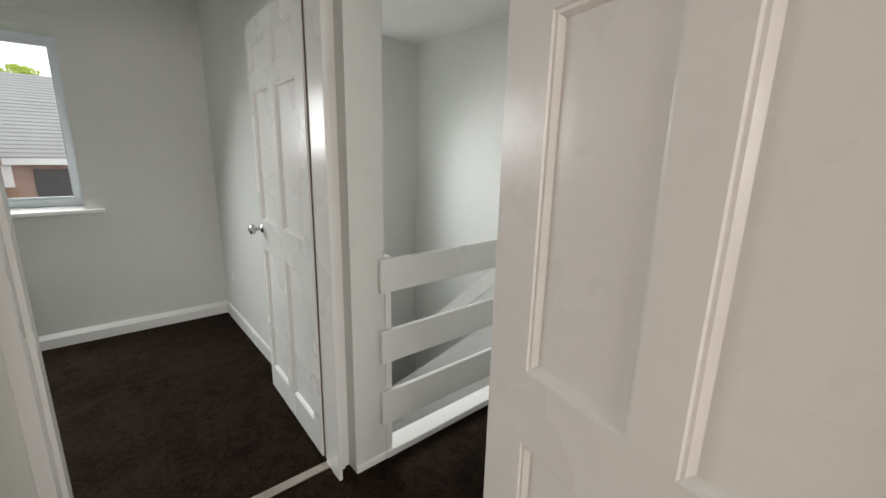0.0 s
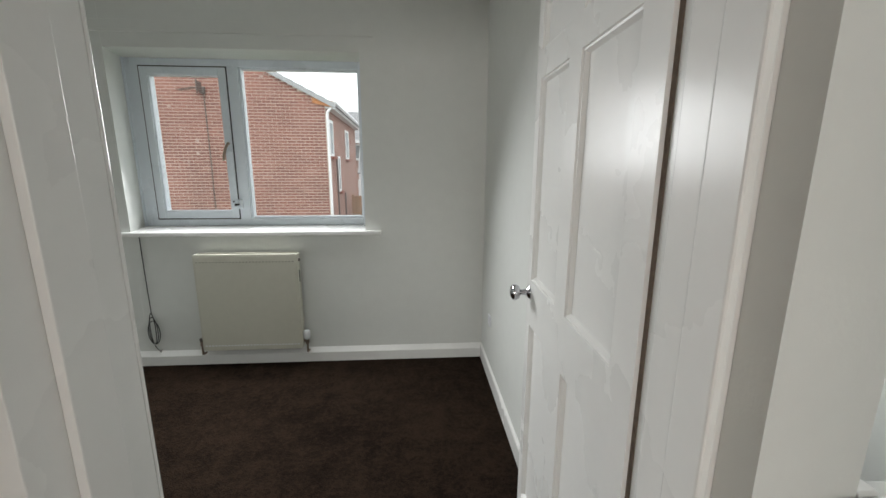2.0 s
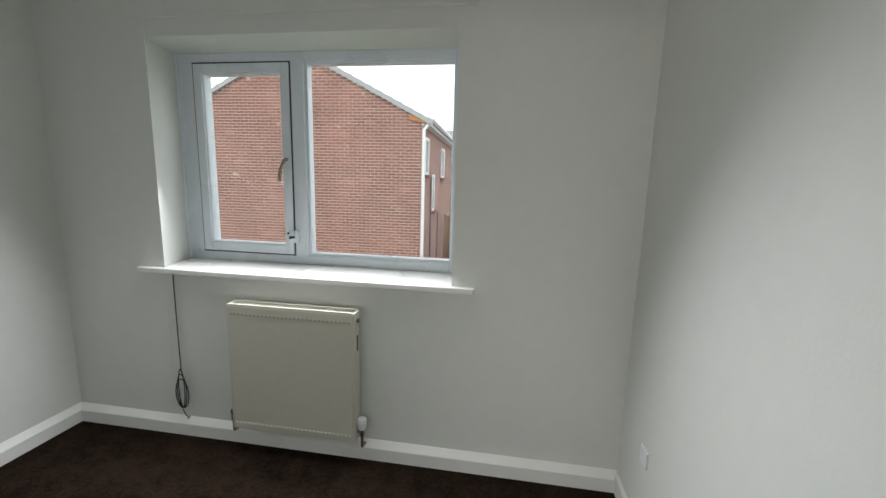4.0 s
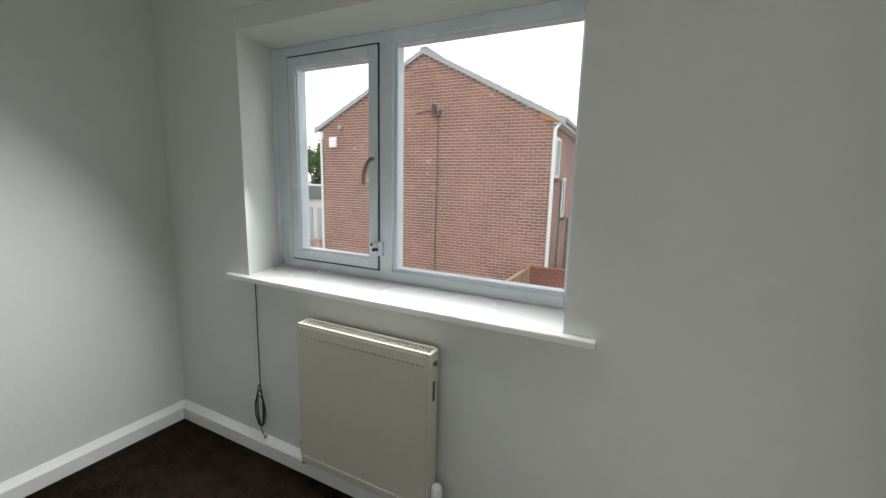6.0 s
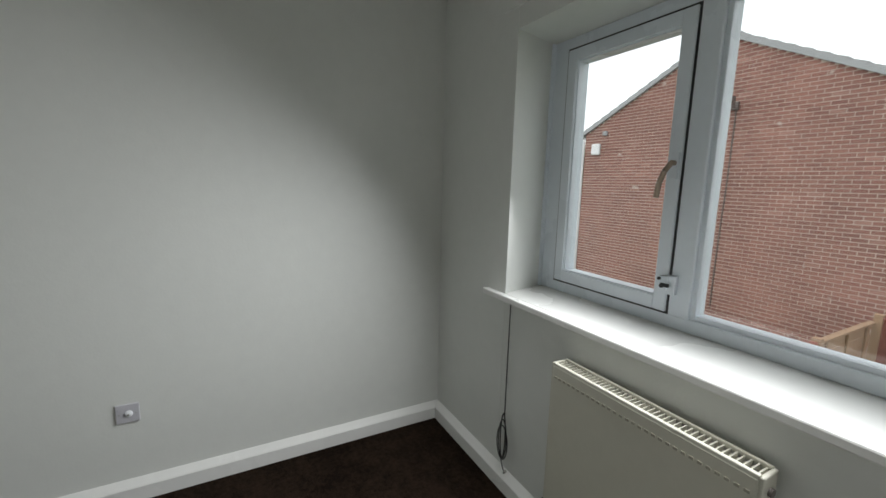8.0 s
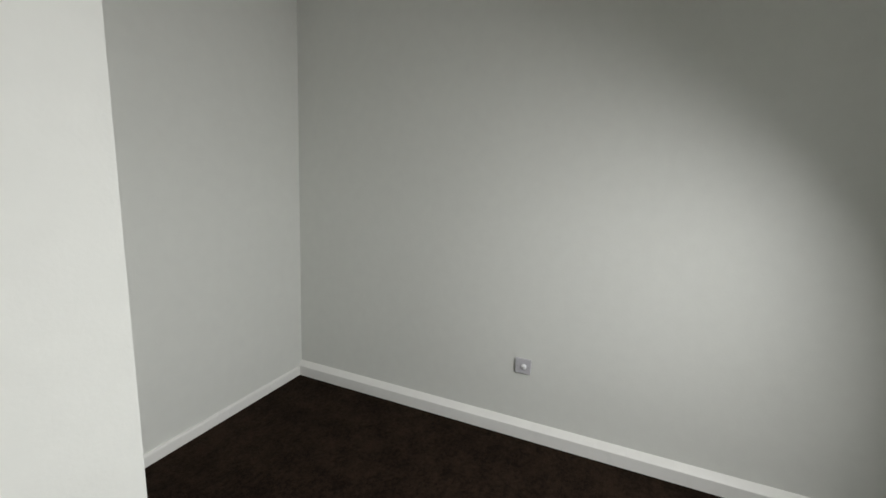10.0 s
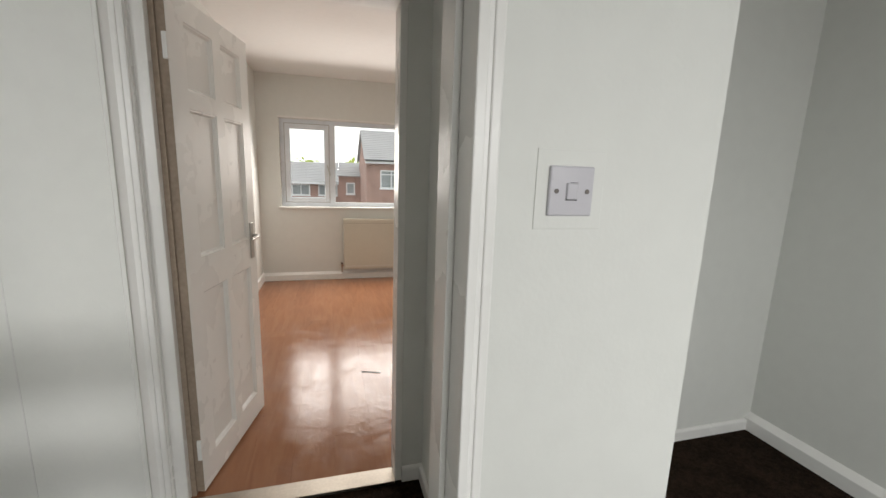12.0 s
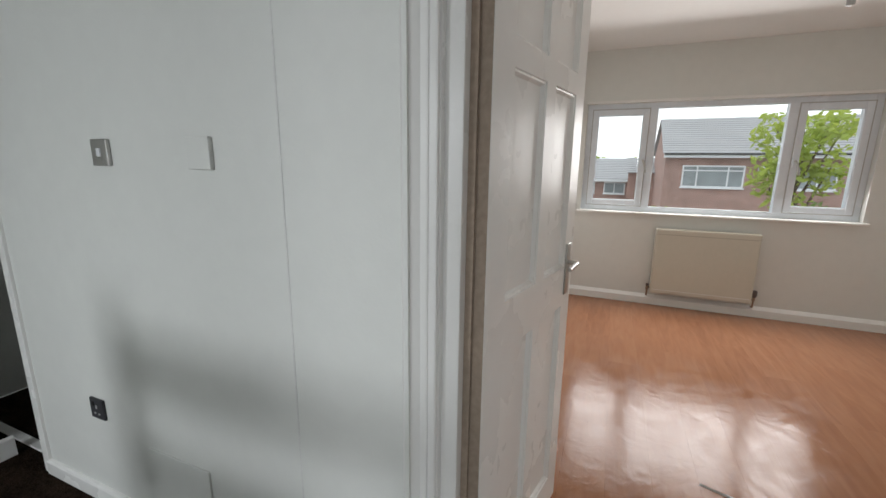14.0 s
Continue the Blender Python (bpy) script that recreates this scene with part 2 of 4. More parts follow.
BRICK_F = brick_material("street_brick", (0.40, 0.23, 0.19), (0.33, 0.185, 0.15), (0.42, 0.35, 0.31), "X")


def leaf_material(name, colour):
    """Leaves that pass part of the light through."""
    m = material(name, colour, 0.6, noise_scale=0.8, vary=0.35)
    t = m.node_tree
    through_light, mix = t.nodes.new("ShaderNodeBsdfTranslucent"), t.nodes.new("ShaderNodeMixShader")
    through_light.inputs[0].default_value = (colour[0] * 1.6, colour[1] * 1.5, colour[2], 1)
    mix.inputs[0].default_value = 0.45
    t.links.new(t.nodes["Principled BSDF"].outputs[0], mix.inputs[1])
    t.links.new(through_light.outputs[0], mix.inputs[2])
    t.links.new(mix.outputs[0], t.nodes["Material Output"].inputs[0])
    return m


LEAF = leaf_material("fresh_leaves", (0.32, 0.40, 0.09))
LEAFD = leaf_material("dark_leaves", (0.10, 0.165, 0.05))

# ---- mesh helpers ----


def box(bm, x0, y0, z0, x1, y1, z1, bevel=0.0):
    r = bmesh.ops.create_cube(bm, size=1)
    vs = r["verts"]
    bmesh.ops.scale(bm, vec=(abs(x1 - x0), abs(y1 - y0), abs(z1 - z0)), verts=vs)
    bmesh.ops.translate(bm, vec=((x0 + x1) / 2, (y0 + y1) / 2, (z0 + z1) / 2), verts=vs)
    if bevel:
        es = list({e for v in vs for e in v.link_edges})
        bmesh.ops.bevel(bm, geom=es, offset=bevel, segments=2, affect="EDGES", profile=0.5, clamp_overlap=True)


def boxes(*spec, bevel=0.0):
    bm = bmesh.new()
    for s in spec:
        box(bm, *s, bevel=bevel)
    return bm


def cyl(bm, p, q, r0, r1=None, seg=16):
    p, q = Vector(p), Vector(q)
    r = bmesh.ops.create_cone(bm, cap_ends=True, segments=seg, radius1=r0, radius2=r0 if r1 is None else r1, depth=(q - p).length)
    m = Matrix.Translation((p + q) / 2) @ (q - p).to_track_quat("Z", "Y").to_matrix().to_4x4()
    bmesh.ops.transform(bm, matrix=m, verts=r["verts"])


def lathe(bm, profile, axis="Z", at=(0, 0, 0), seg=20):
    """Turn a profile of (radius, height) round an axis."""
    rings = []
    for r, h in profile:
        ring = []
        for i in range(seg):
            a = 2 * math.pi * i / seg
            c, s = r * math.cos(a), r * math.sin(a)
            v = {"Z": (c, s, h), "X": (h, c, s), "Y": (c, h, s)}[axis]
            ring.append(bm.verts.new(Vector(v) + Vector(at)))
        rings.append(ring)
    for a, b in zip(rings, rings[1:]):
        for i in range(seg):
            bm.faces.new((a[i], a[(i + 1) % seg], b[(i + 1) % seg], b[i]))
    bm.faces.new(rings[0][::-1])
    bm.faces.new(rings[-1])


def prism(bm, outline, y0, y1):
    """A slab between y0 and y1 with an outline in (x, z)."""
    a = [bm.verts.new((x, y0, z)) for x, z in outline]
    b = [bm.verts.new((x, y1, z)) for x, z in outline]
    bm.faces.new(a)
    bm.faces.new(b[::-1])
    for i in range(len(a)):
        k = (i + 1) % len(a)
        bm.faces.new((a[i], b[i], b[k], a[k]))


def tube(name, points, radius, mat, parent=None):
    """A cable as a bevelled curve, turned into a mesh."""
    cu = bpy.data.curves.new(name, "CURVE")
    cu.dimensions, cu.bevel_depth, cu.bevel_resolution, cu.resolution_u = "3D", radius, 2, 6
    sp = cu.splines.new("NURBS")
    sp.points.add(len(points) - 1)
    for p, co in zip(sp.points, points):
        p.co = (*co, 1)
    sp.use_endpoint_u, sp.order_u = True, 3
    tmp = bpy.data.objects.new(name, cu)
    scene.collection.objects.link(tmp)
    me = bpy.data.meshes.new_from_object(tmp)
    scene.collection.objects.unlink(tmp)
    bpy.data.objects.remove(tmp)
    me.materials.append(mat)
    ob = new(name, me)
    if parent:
        ob.parent = parent
    return ob


def part(name, bm, mat, parent=None, label="", smooth=False):
    bmesh.ops.recalc_face_normals(bm, faces=bm.faces)
    me = bpy.data.meshes.new(name)
    bm.to_mesh(me)
    bm.free()
    me.materials.append(mat)
    if smooth:
        for p in me.polygons:
            p.use_smooth = True
        me.set_sharp_from_angle(angle=radians(40))
    ob = new(name, me)
    if parent:
        ob.parent = parent
    if label:
        ob["label"] = label
    return ob


def thing(name, m, label, category, group="", kind=""):
    ob = new(name)
    ob.empty_display_size = 0.1
    ob.matrix_world = m
    return tagged(ob, label, category, group, kind)


def structure(name, bm, mat, label, category):
    return tagged(part(name, bm, mat), label, category, "", "structure")


# ---- plan ----
XL, XR = -2.205, 0.835        # bedroom side walls
YD, YS, YW = 1.915, 1.932, 4.115   # bedroom door wall (hinge side, switch side) and window wall, inner faces
XA, YA = -0.615, 0.99         # alcove of the bedroom
LF, LB = 0.945, 0.835         # landing face and room face of the front bedroom's wall
YL = 1.73                     # landing face of the bedroom's door wall
XE = -0.28                    # end wall of the landing
FX0, FX1, FY = -2.4, 0.93, -2.75   # front bedroom
SX = 2.9                      # far side wall of the stairwell
H, HF = 2.53, 2.467          # ceiling heights, back and front
WX0, WX1, WZ0, WZ1 = -1.56, 0.0, 0.96, 2.115      # back window's opening
VX0, VX1, VZ0, VZ1 = -1.587, 0.685, 0.929, 1.977    # front window's opening
OUT_Y, OUT_V = 4.53, -3.07

# ---- floors ----
structure("floor_bedroom", boxes((XL - 0.1, YL, -0.25, 1.02, OUT_Y, 0), (XL - 0.1, LB + 0.02, -0.25, XA, YL, 0)), CARPET,
          "dark brown short pile carpet over the bedroom", "carpet floor")
structure("floor_landing", boxes((XA, LB + 0.055, -0.25, SX, YL, -0.001), (1.965, YL, -0.25, SX, 1.86, -0.001), (SX, -0.4, -0.25, 3.6, YL, -0.001),
                                 (2.62, -0.4, -0.25, SX, LB + 0.055, -0.001)), CARPET,
          "dark brown carpet on the landing", "carpet floor")
structure("subfloor_front_bedroom", boxes((FX0 - 0.1, OUT_V, -0.25, FX1 + 0.1, LB + 0.055, -0.012)), DARK, "floor base below the laminate boards", "floor")

# ---- walls ----
def window_wall():
    """The back wall; the reveal on one side of its window splays outwards."""
    bm = boxes((XL - 0.3, YW, -0.3, WX0 - 0.11, OUT_Y, H), (WX1, YW, -0.3, XR + 0.1, OUT_Y, H), (WX0 - 0.109, YW + 0.001, -0.3, WX1, OUT_Y, WZ0 - 0.03),
                               (WX0 - 0.109, YW + 0.001, WZ1, WX1, OUT_Y, H), (XR + 0.1, YW, -2.6, SX + 0.3, OUT_Y, 0.95),
                               (XR + 0.1, YW, 0.95, 1.38, OUT_Y, 2.28), (2.22, YW, 0.95, SX + 0.3, OUT_Y, 2.28), (XR + 0.1, YW, 2.28, SX + 0.3, OUT_Y, H))
    plan = ((WX0 - 0.11, YW), (WX0, YW), (WX0 - 0.105, OUT_Y), (WX0 - 0.11, OUT_Y))
    low, high = [bm.verts.new((x, y, -0.3)) for x, y in plan], [bm.verts.new((x, y, H)) for x, y in plan]
    bm.faces.new(low[::-1])
    bm.faces.new(high)
    for i in range(4):
        k = (i + 1) % 4
        bm.faces.new((low[i], low[k], high[k], high[i]))
    return bm


structure("wall_window", window_wall(), WALL, "white painted plaster wall around the back window", "wall")
structure("wall_bedroom_side", boxes((XL - 0.3, LB, -0.3, XL, YW, H)), WALL, "white painted bedroom side wall", "wall")
structure("wall_stairwell_side", boxes((XR, YD, -2.6, XR + 0.1, YW, H)), WALL, "white painted wall between bedroom and stairwell", "wall")
structure("wall_bedroom_door", boxes((XA, YL, 0, -0.15, YS, H), (-0.15, YL, 2.03, 0.8, YD, H), (0.8, YL, 0, 0.955, YD, H), (0.835, YL + 0.01, -2.6, 0.955, YD, -0.0)), WALL,
          "white painted wall around the bedroom doorway", "wall")
structure("wall_landing_end", boxes((XA, LF, 0, XE, YL, H)), WALL, "white painted end wall of the landing", "wall")
DX0, DX1 = -0.185, 0.80        # front bedroom doorway
structure("wall_front_bedroom", boxes((FX0 - 0.1, LB, 0, XA, YA, H), (XA, LB, 0, DX0, LF, H), (DX0, LB, 2.04, DX1, LF, H)), WALL,
          "white painted wall between landing and front bedroom", "wall")
structure("wall_landing", boxes((DX1, LB, 0, 2.62, LF, H)), WALL, "white painted boarded landing wall with wall plates", "wall")
structure("wall_front_window", boxes((FX0 - 0.3, OUT_V, -0.3, VX0, FY, H), (VX1, OUT_V, -0.3, FX1 + 0.3, FY, H), (VX0, OUT_V, -0.3, VX1, FY, VZ0 - 0.02),
                                     (VX0, OUT_V, VZ1, VX1, FY, H)), WALL, "white painted wall around the front window", "wall")
structure("wall_front_left", boxes((FX0 - 0.3, FY, -0.3, FX0, LB, H)), WALL, "white painted side wall of the front bedroom", "wall")
structure("wall_front_right", boxes((FX1, FY, -0.3, FX1 + 0.1, LB, H)), WALL, "white painted side wall behind the open door", "wall")
structure("wall_stairwell_far", boxes((SX, 1.3, -2.6, SX + 0.3, YW, H)), WALL, "white painted far wall beside the stairs", "wall")
structure("wall_passage", boxes((2.52, -0.4, 0, 2.62, LB, H), (3.6, -0.5, 0, 3.7, 1.5, H), (2.52, -0.5, 0, 3.7, -0.4, H), (SX + 0.3, 1.3, 0, 3.7, 1.5, H)), WALL,
          "white painted walls of the side passage", "wall")
structure("ceiling", boxes((XL - 0.3, LB, H, 3.7, OUT_Y, H + 0.12), (FX0 - 0.3, OUT_V, HF, FX1 + 0.05, LB, H + 0.12), (FX1 + 0.05, OUT_V, H, 3.7, LB, H + 0.12)), CEIL, "white painted flat ceiling", "ceiling")
structure("floor_hall", boxes((0.9, YL, -2.6, SX + 0.2, OUT_Y - 0.02, -2.33)), CARPET, "dark carpet at the foot of the stairs", "floor")

# ---- skirting ----


def skirting(name, x0, y0, x1, y1, n, h=0.098, d=0.016, slope=0.0):
    """A board along a wall from (x0, y0) to (x1, y1), standing out towards n; its top is rounded, or rises to the wall by slope."""
    u = Vector((x1 - x0, y1 - y0, 0))
    ln = u.length
    u.normalize()
    v = Vector((*n, 0))
    bm = bmesh.new()
    prof = [(0, 0), (d, 0), (d, h - 0.012), (d * 0.75, h - 0.004), (d * 0.35, h), (0, h)]
    if slope:
        prof = [(0, 0), (d, 0), (d, h - 0.004), (d - 0.003, h), (0.005, h + slope - 0.003), (0, h + slope)]
    ends = []
    for s in (0, ln):
        ends.append([bm.verts.new(Vector((x0, y0, 0)) + u * s + v * a + Vector((0, 0, b))) for a, b in prof])
    bm.faces.new(ends[0])
    bm.faces.new(ends[1][::-1])
    for i in range(len(prof)):
        k = (i + 1) % len(prof)
        bm.faces.new((ends[0][i], ends[0][k], ends[1][k], ends[1][i]))
    return structure(name, bm, GLOSS, "white gloss painted skirting board", "baseboard")


skirting("baseboard_window", XL, YW, XR, YW, (0, -1), 0.072, 0.036, 0.026)
skirting("baseboard_left", XL, YA, XL, YW - 0.001, (1, 0), 0.072, 0.036, 0.026)
skirting("baseboard_right", XR, YD, XR, YW - 0.03, (-1, 0), 0.098, 0.014)
skirting("baseboard_alcove", XL + 0.03, YA, XA - 0.0, YA, (0, 1), 0.062)
skirting("baseboard_landing", 0.80, LF, 2.6, LF, (0, 1), 0.07)
skirting("baseboard_landing_corner", XE, LF, DX0, LF, (0, 1), 0.07)
skirting("baseboard_landing_end", XE, LF + 0.016, XE, YL, (1, 0), 0.07)
skirting("baseboard_front_window", FX0, FY, FX1, FY, (0, 1), 0.072, 0.035, 0.026)
skirting("baseboard_front_right", FX1, FY + 0.016, FX1, LB, (-1, 0), 0.11)
skirting("baseboard_pilaster", 0.8, YL, 0.955, YL, (0, -1), 0.035, 0.008)
skirting("baseboard_stair_top", SX, 0.95, SX, 1.86, (-1, 0), 0.1)

# ---- door frames ----
structure("trim_bedroom_door", boxes((-0.15, YL - 0.004, 0, -0.113, YS + 0.004, 2.0), (-0.113, 1.79, 0, -0.099, 1.865, 2.0), bevel=0.0015), GLOSS,
          "white gloss painted door lining with thick paint runs", "door frame")
structure("trim_bedroom_hinge_side", boxes((0.735, 1.795, 0, 0.8, YD + 0.003, 2.03), (0.722, 1.80, 0, 0.737, 1.868, 2.0), (0.752, 1.785, 0, 0.775, 1.797, 2.03), (0.720, YL + 0.002, 0, 0.737, 1.803, 2.03), bevel=0.004), GLOSS,
          "white gloss painted hinge side door lining", "door frame")
# thin strip whose dark colour stands for the shaded gap beside the hinge
structure("trim_bedroom_rebate", boxes((0.7325, 1.902, 0, 0.735, 1.9145, 2.0)), SHADEWOOD, "bare wood strip darkened for the shade of the hinge gap", "door frame")
structure("trim_bedroom_head", boxes((-0.15, YL - 0.003, 2.0, 0.8, YD + 0.003, 2.03), bevel=0.003), GLOSS, "white gloss painted door head", "door frame")
structure("trim_bedroom_stop_edge", boxes((-0.160, YS + 0.0045, 0, -0.115, YS + 0.008, 2.0), (-0.132, YS + 0.0045, 0, -0.112, YS + 0.014, 2.0), (-0.158, YS + 0.0045, 0, -0.140, YS + 0.012, 2.0), bevel=0.003), GLOSS, "narrow white gloss architrave inside the bedroom", "door frame")


def architrave(name, x0, x1, y, sgn, z=2.05):
    bm = boxes((x0, y, 0, x1, y + sgn * 0.012, z), (x0 + 0.02, y + sgn * 0.008, 0, x1 - 0.006, y + sgn * 0.017, z), bevel=0.005)
    return structure(name, bm, GLOSS, "white gloss moulded door architrave", "door frame")


architrave("trim_front_door_left", 0.742, 0.799, LF - 0.042, 1)
bm = bmesh.new()
plan = ((0.780, 0.903), (0.780, 0.9195), (0.815, 0.9475), (0.815, 0.944))
low, high = [bm.verts.new((x, y, 0.0)) for x, y in plan], [bm.verts.new((x, y, 2.06)) for x, y in plan]
bm.faces.new(low)
bm.faces.new(high[::-1])
for i in range(4):
    k = (i + 1) % 4
    bm.faces.new((low[k], low[i], high[i], high[k]))
structure("trim_front_door_cove", bm, GLOSS, "sloped filler strip beside the door architrave", "door frame")
structure("trim_front_door_lining", boxes((0.74, LB - 0.003, 0, 0.754, LF - 0.045, 2.01), (0.697, LB - 0.003, 0, 0.742, 0.878, 2.01), (0.754, LB + 0.002, 0, 0.799, LF - 0.042, 2.04), (DX0, LB - 0.003, 0, DX0 + 0.03, LF + 0.003, 2.01),
                                          (DX0, LB - 0.003, 2.01, 0.754, LF + 0.003, 2.04), bevel=0.003), GLOSS, "white gloss painted lining of the front bedroom doorway", "door frame")
structure("threshold_bedroom", boxes((-0.113, 1.83, -0.002, 0.735, 1.875, 0.008), bevel=0.003), BRASSY, "pale metal carpet threshold strip", "threshold")
structure("threshold_front", boxes((DX0 + 0.03, 0.862, -0.012, 0.70, 0.905, 0.007), (DX0 + 0.03, 0.905, -0.002, 0.70, 0.962, 0.012), bevel=0.002), BRASSY,
          "worn metal threshold strip between laminate and carpet", "threshold")

# ---- panelled doors ----


def door_panel(w, h, t, depth=0.015):
    """A raised-field panel, both faces, with sloped mouldings; centre on y = 0."""
    bm = bmesh.new()
    for s in (1, -1):
        loops = []
        for inset, y in ((0, t / 2), (0.002, t / 2 - 0.004), (0.007, t / 2 - 0.005), (0.014, t / 2 - depth), (0.05, t / 2 - depth + 0.0005)):
            loops.append([bm.verts.new((x, s * y, z)) for x, z in ((inset, inset), (w - inset, inset), (w - inset, h - inset), (inset, h - inset))])
        for a, b in zip(loops, loops[1:]):
            for i in range(4):
                k = (i + 1) % 4
                bm.faces.new((a[i], a[k], b[k], b[i]))
        bm.faces.new(loops[-1])
    return bm


def panel_door(name, m, w, h, rows, cols, label, furniture):
    """Hinged on its own z axis, leaf along +x, 36 mm thick. rows: (z0, z1); cols: (x0, x1)."""
    t = 0.036
    d = thing(name, m, label, "door", "", "structure")
    xs = [0] + [c for p in cols for c in p] + [w]
    zs = [0] + [c for p in rows for c in p] + [h]
    bm = bmesh.new()
    for i in range(0, len(xs), 2):
        box(bm, xs[i], -t / 2, 0, xs[i + 1], t / 2, h)
    for j in range(0, len(zs), 2):
        for x0, x1 in cols:
            box(bm, x0, -t / 2, zs[j], x1, t / 2, zs[j + 1])
    part("leaf", bm, GLOSS, d)
    for z0, z1 in rows:
        for x0, x1 in cols:
            p = part("panel", door_panel(x1 - x0, z1 - z0, t), GLOSS, d)
            p.location = (x0, 0, z0)
    for z in (0.2, h - 0.2):
        part("hinge", boxes((-0.012, -0.022, z - 0.045, 0.004, -0.004, z + 0.045), bevel=0.003), GLOSS, d, "painted steel butt hinge")
    furniture(d, w)
    return d


def knob_pair(d, w):
    for s in (1, -1):
        bm = bmesh.new()
        prof = [(0.023, 0.018), (0.023, 0.021), (0.018, 0.025), (0.011, 0.029), (0.009, 0.048), (0.013, 0.052), (0.024, 0.058), (0.028, 0.068), (0.026, 0.079), (0.016, 0.086), (0.004, 0.088)]
        lathe(bm, [(r, s * y) for r, y in prof], "Y", (w - 0.036, 0, 0.965))
        part("knob", bm, CHROME, d, "round chrome door knob", True)


def lever_pair(d, w):
    for s in (1, -1):
        bm = boxes((w - 0.076, s * 0.018, 0.90, w - 0.036, s * 0.024, 1.09), bevel=0.003)
        part("handle_plate", bm, STEEL, d, "tall satin steel handle plate")
        bm = bmesh.new()
        cyl(bm, (w - 0.056, s * 0.022, 1.02), (w - 0.056, s * 0.058, 1.02), 0.009)
        cyl(bm, (w - 0.056, s * 0.056, 1.02), (w - 0.15, s * 0.060, 1.015), 0.0085, 0.007)
        part("lever", bm, STEEL, d, "satin steel lever handle", True)
    part("latch", boxes((w - 0.002, -0.011, 0.93, w + 0.002, 0.011, 1.06)), STEEL, d, "steel latch plate on the door edge")


panel_door("door_1", pose(0.742, 1.912, 0.008, 0, 0, 88.2), 0.762, 1.985, ((0.14, 0.85), (1.012, 1.672), (1.755, 1.895)), ((0.09, 0.365), (0.452, 0.712)),
           "open white gloss six panel door with chrome knob", knob_pair)
panel_door("door_2", pose(0.664, 0.832, 0.012, 0, 0, 257.6), 0.662, 1.985, ((0.13, 0.86), (1.005, 1.59), (1.655, 1.90)), ((0.108, 0.317), (0.387, 0.577)),
           "open white six panel door with lever handle", lever_pair)

front_door = bpy.data.objects["door_2"]
# added strip: its brown paints the shaded gap between lining and door
structure("trim_front_rebate", boxes((0.6785, 0.820, 0, 0.6985, 0.842, 2.0)), SHADEBEIGE, "added beige brown strip that paints the shade in the hinge rebate", "door frame")
# thin cover on the hinge edge, coloured as the edge looks in shade
part("hinge_edge", boxes((-0.0015, -0.0165, 0.0, 0.0005, 0.0165, 1.985)), SHADEBEIGE, front_door, "beige brown door edge with its shade put into the colour")

# ---- back window ----


def frame_ring(bm, x0, z0, x1, z1, w, y0, y1, bevel=0.004):
    box(bm, x0, y0, z0, x0 + w, y1, z1, bevel)
    box(bm, x1 - w, y0, z0, x1, y1, z1, bevel)
    box(bm, x0 + w, y0, z0, x1 - w, y1, z0 + w, bevel)
    box(bm, x0 + w, y0, z1 - w, x1 - w, y1, z1, bevel)


def pane(parent, x0, z0, x1, z1, y):
    g = part("pane", boxes((x0, y - 0.003, z0, x1, y + 0.003, z1)), GLASS, parent, "clear glass pane")
    g.visible_shadow = False
    return g


def sash(parent, x0, z0, x1, z1, y0, y1, w=0.06, label="opening casement with dark gasket line", line=RUBBER):
    """A casement: rubber line, moulded frame and pane."""
    bm = bmesh.new()
    frame_ring(bm, x0 - 0.004, z0 - 0.004, x1 + 0.004, z1 + 0.004, 0.014, min(y0, y1) + 0.008, max(y0, y1) - 0.004, 0)
    part("gasket", bm, line, parent, "thin rubber gasket")
    bm = bmesh.new()
    frame_ring(bm, x0 + 0.004, z0 + 0.004, x1 - 0.004, z1 - 0.004, w, y0, y1)
    frame_ring(bm, x0 + w - 0.004, z0 + w - 0.004, x1 - w + 0.004, z1 - w + 0.004, 0.014, y0 + 0.012 * (1 if y1 > y0 else -1), y1, 0.002)
    s = part("sash", bm, PVC, parent, label)
    pane(s, x0 + w, z0 + w, x1 - w, z1 - w, (y0 + y1) / 2)


def window_handle(parent, x, z, y, sgn, metal):
    bm = boxes((x - 0.013, y, z - 0.045, x + 0.013, y + sgn * 0.012, z + 0.045), bevel=0.003)
    part("handle_base", bm, PVC, parent)
    bm = bmesh.new()
    pts = [(x, y + sgn * 0.03, z + 0.01), (x - 0.012, y + sgn * 0.045, z - 0.02), (x - 0.024, y + sgn * 0.05, z - 0.06), (x - 0.03, y + sgn * 0.05, z - 0.11)]
    cyl(bm, (x, y, z + 0.01), pts[0], 0.009)
    for a, b in zip(pts, pts[1:]):
        cyl(bm, a, b, 0.0095)
    part("handle_lever", bm, metal, parent, "curved metal window handle", True)


YF0, YF1 = 4.385, 4.455
win = thing("window_1", pose(0, 0, 0), "white plastic double casement window with deep reveal", "window", "", "structure")
bm = bmesh.new()
frame_ring(bm, WX0 - 0.072, WZ0, WX1, WZ1, 0.05, YF0, YF1)
box(bm, WX0 - 0.03, YF0, WZ0 + 0.04, -1.527, YF1, WZ1 - 0.04, 0.003)
box(bm, WX0 - 0.074, YF0 - 0.02, WZ0, WX0 - 0.054, YF0 + 0.004, WZ1, 0.005)
box(bm, -0.947, YF0 - 0.002, WZ0 + 0.045, -0.872, YF1, WZ1 - 0.045, 0.004)
frame_ring(bm, -0.878, WZ0 + 0.044, WX1 - 0.034, WZ1 - 0.040, 0.022, YF0 + 0.014, YF1, 0.003)
part("window_frame", bm, PVC, win)
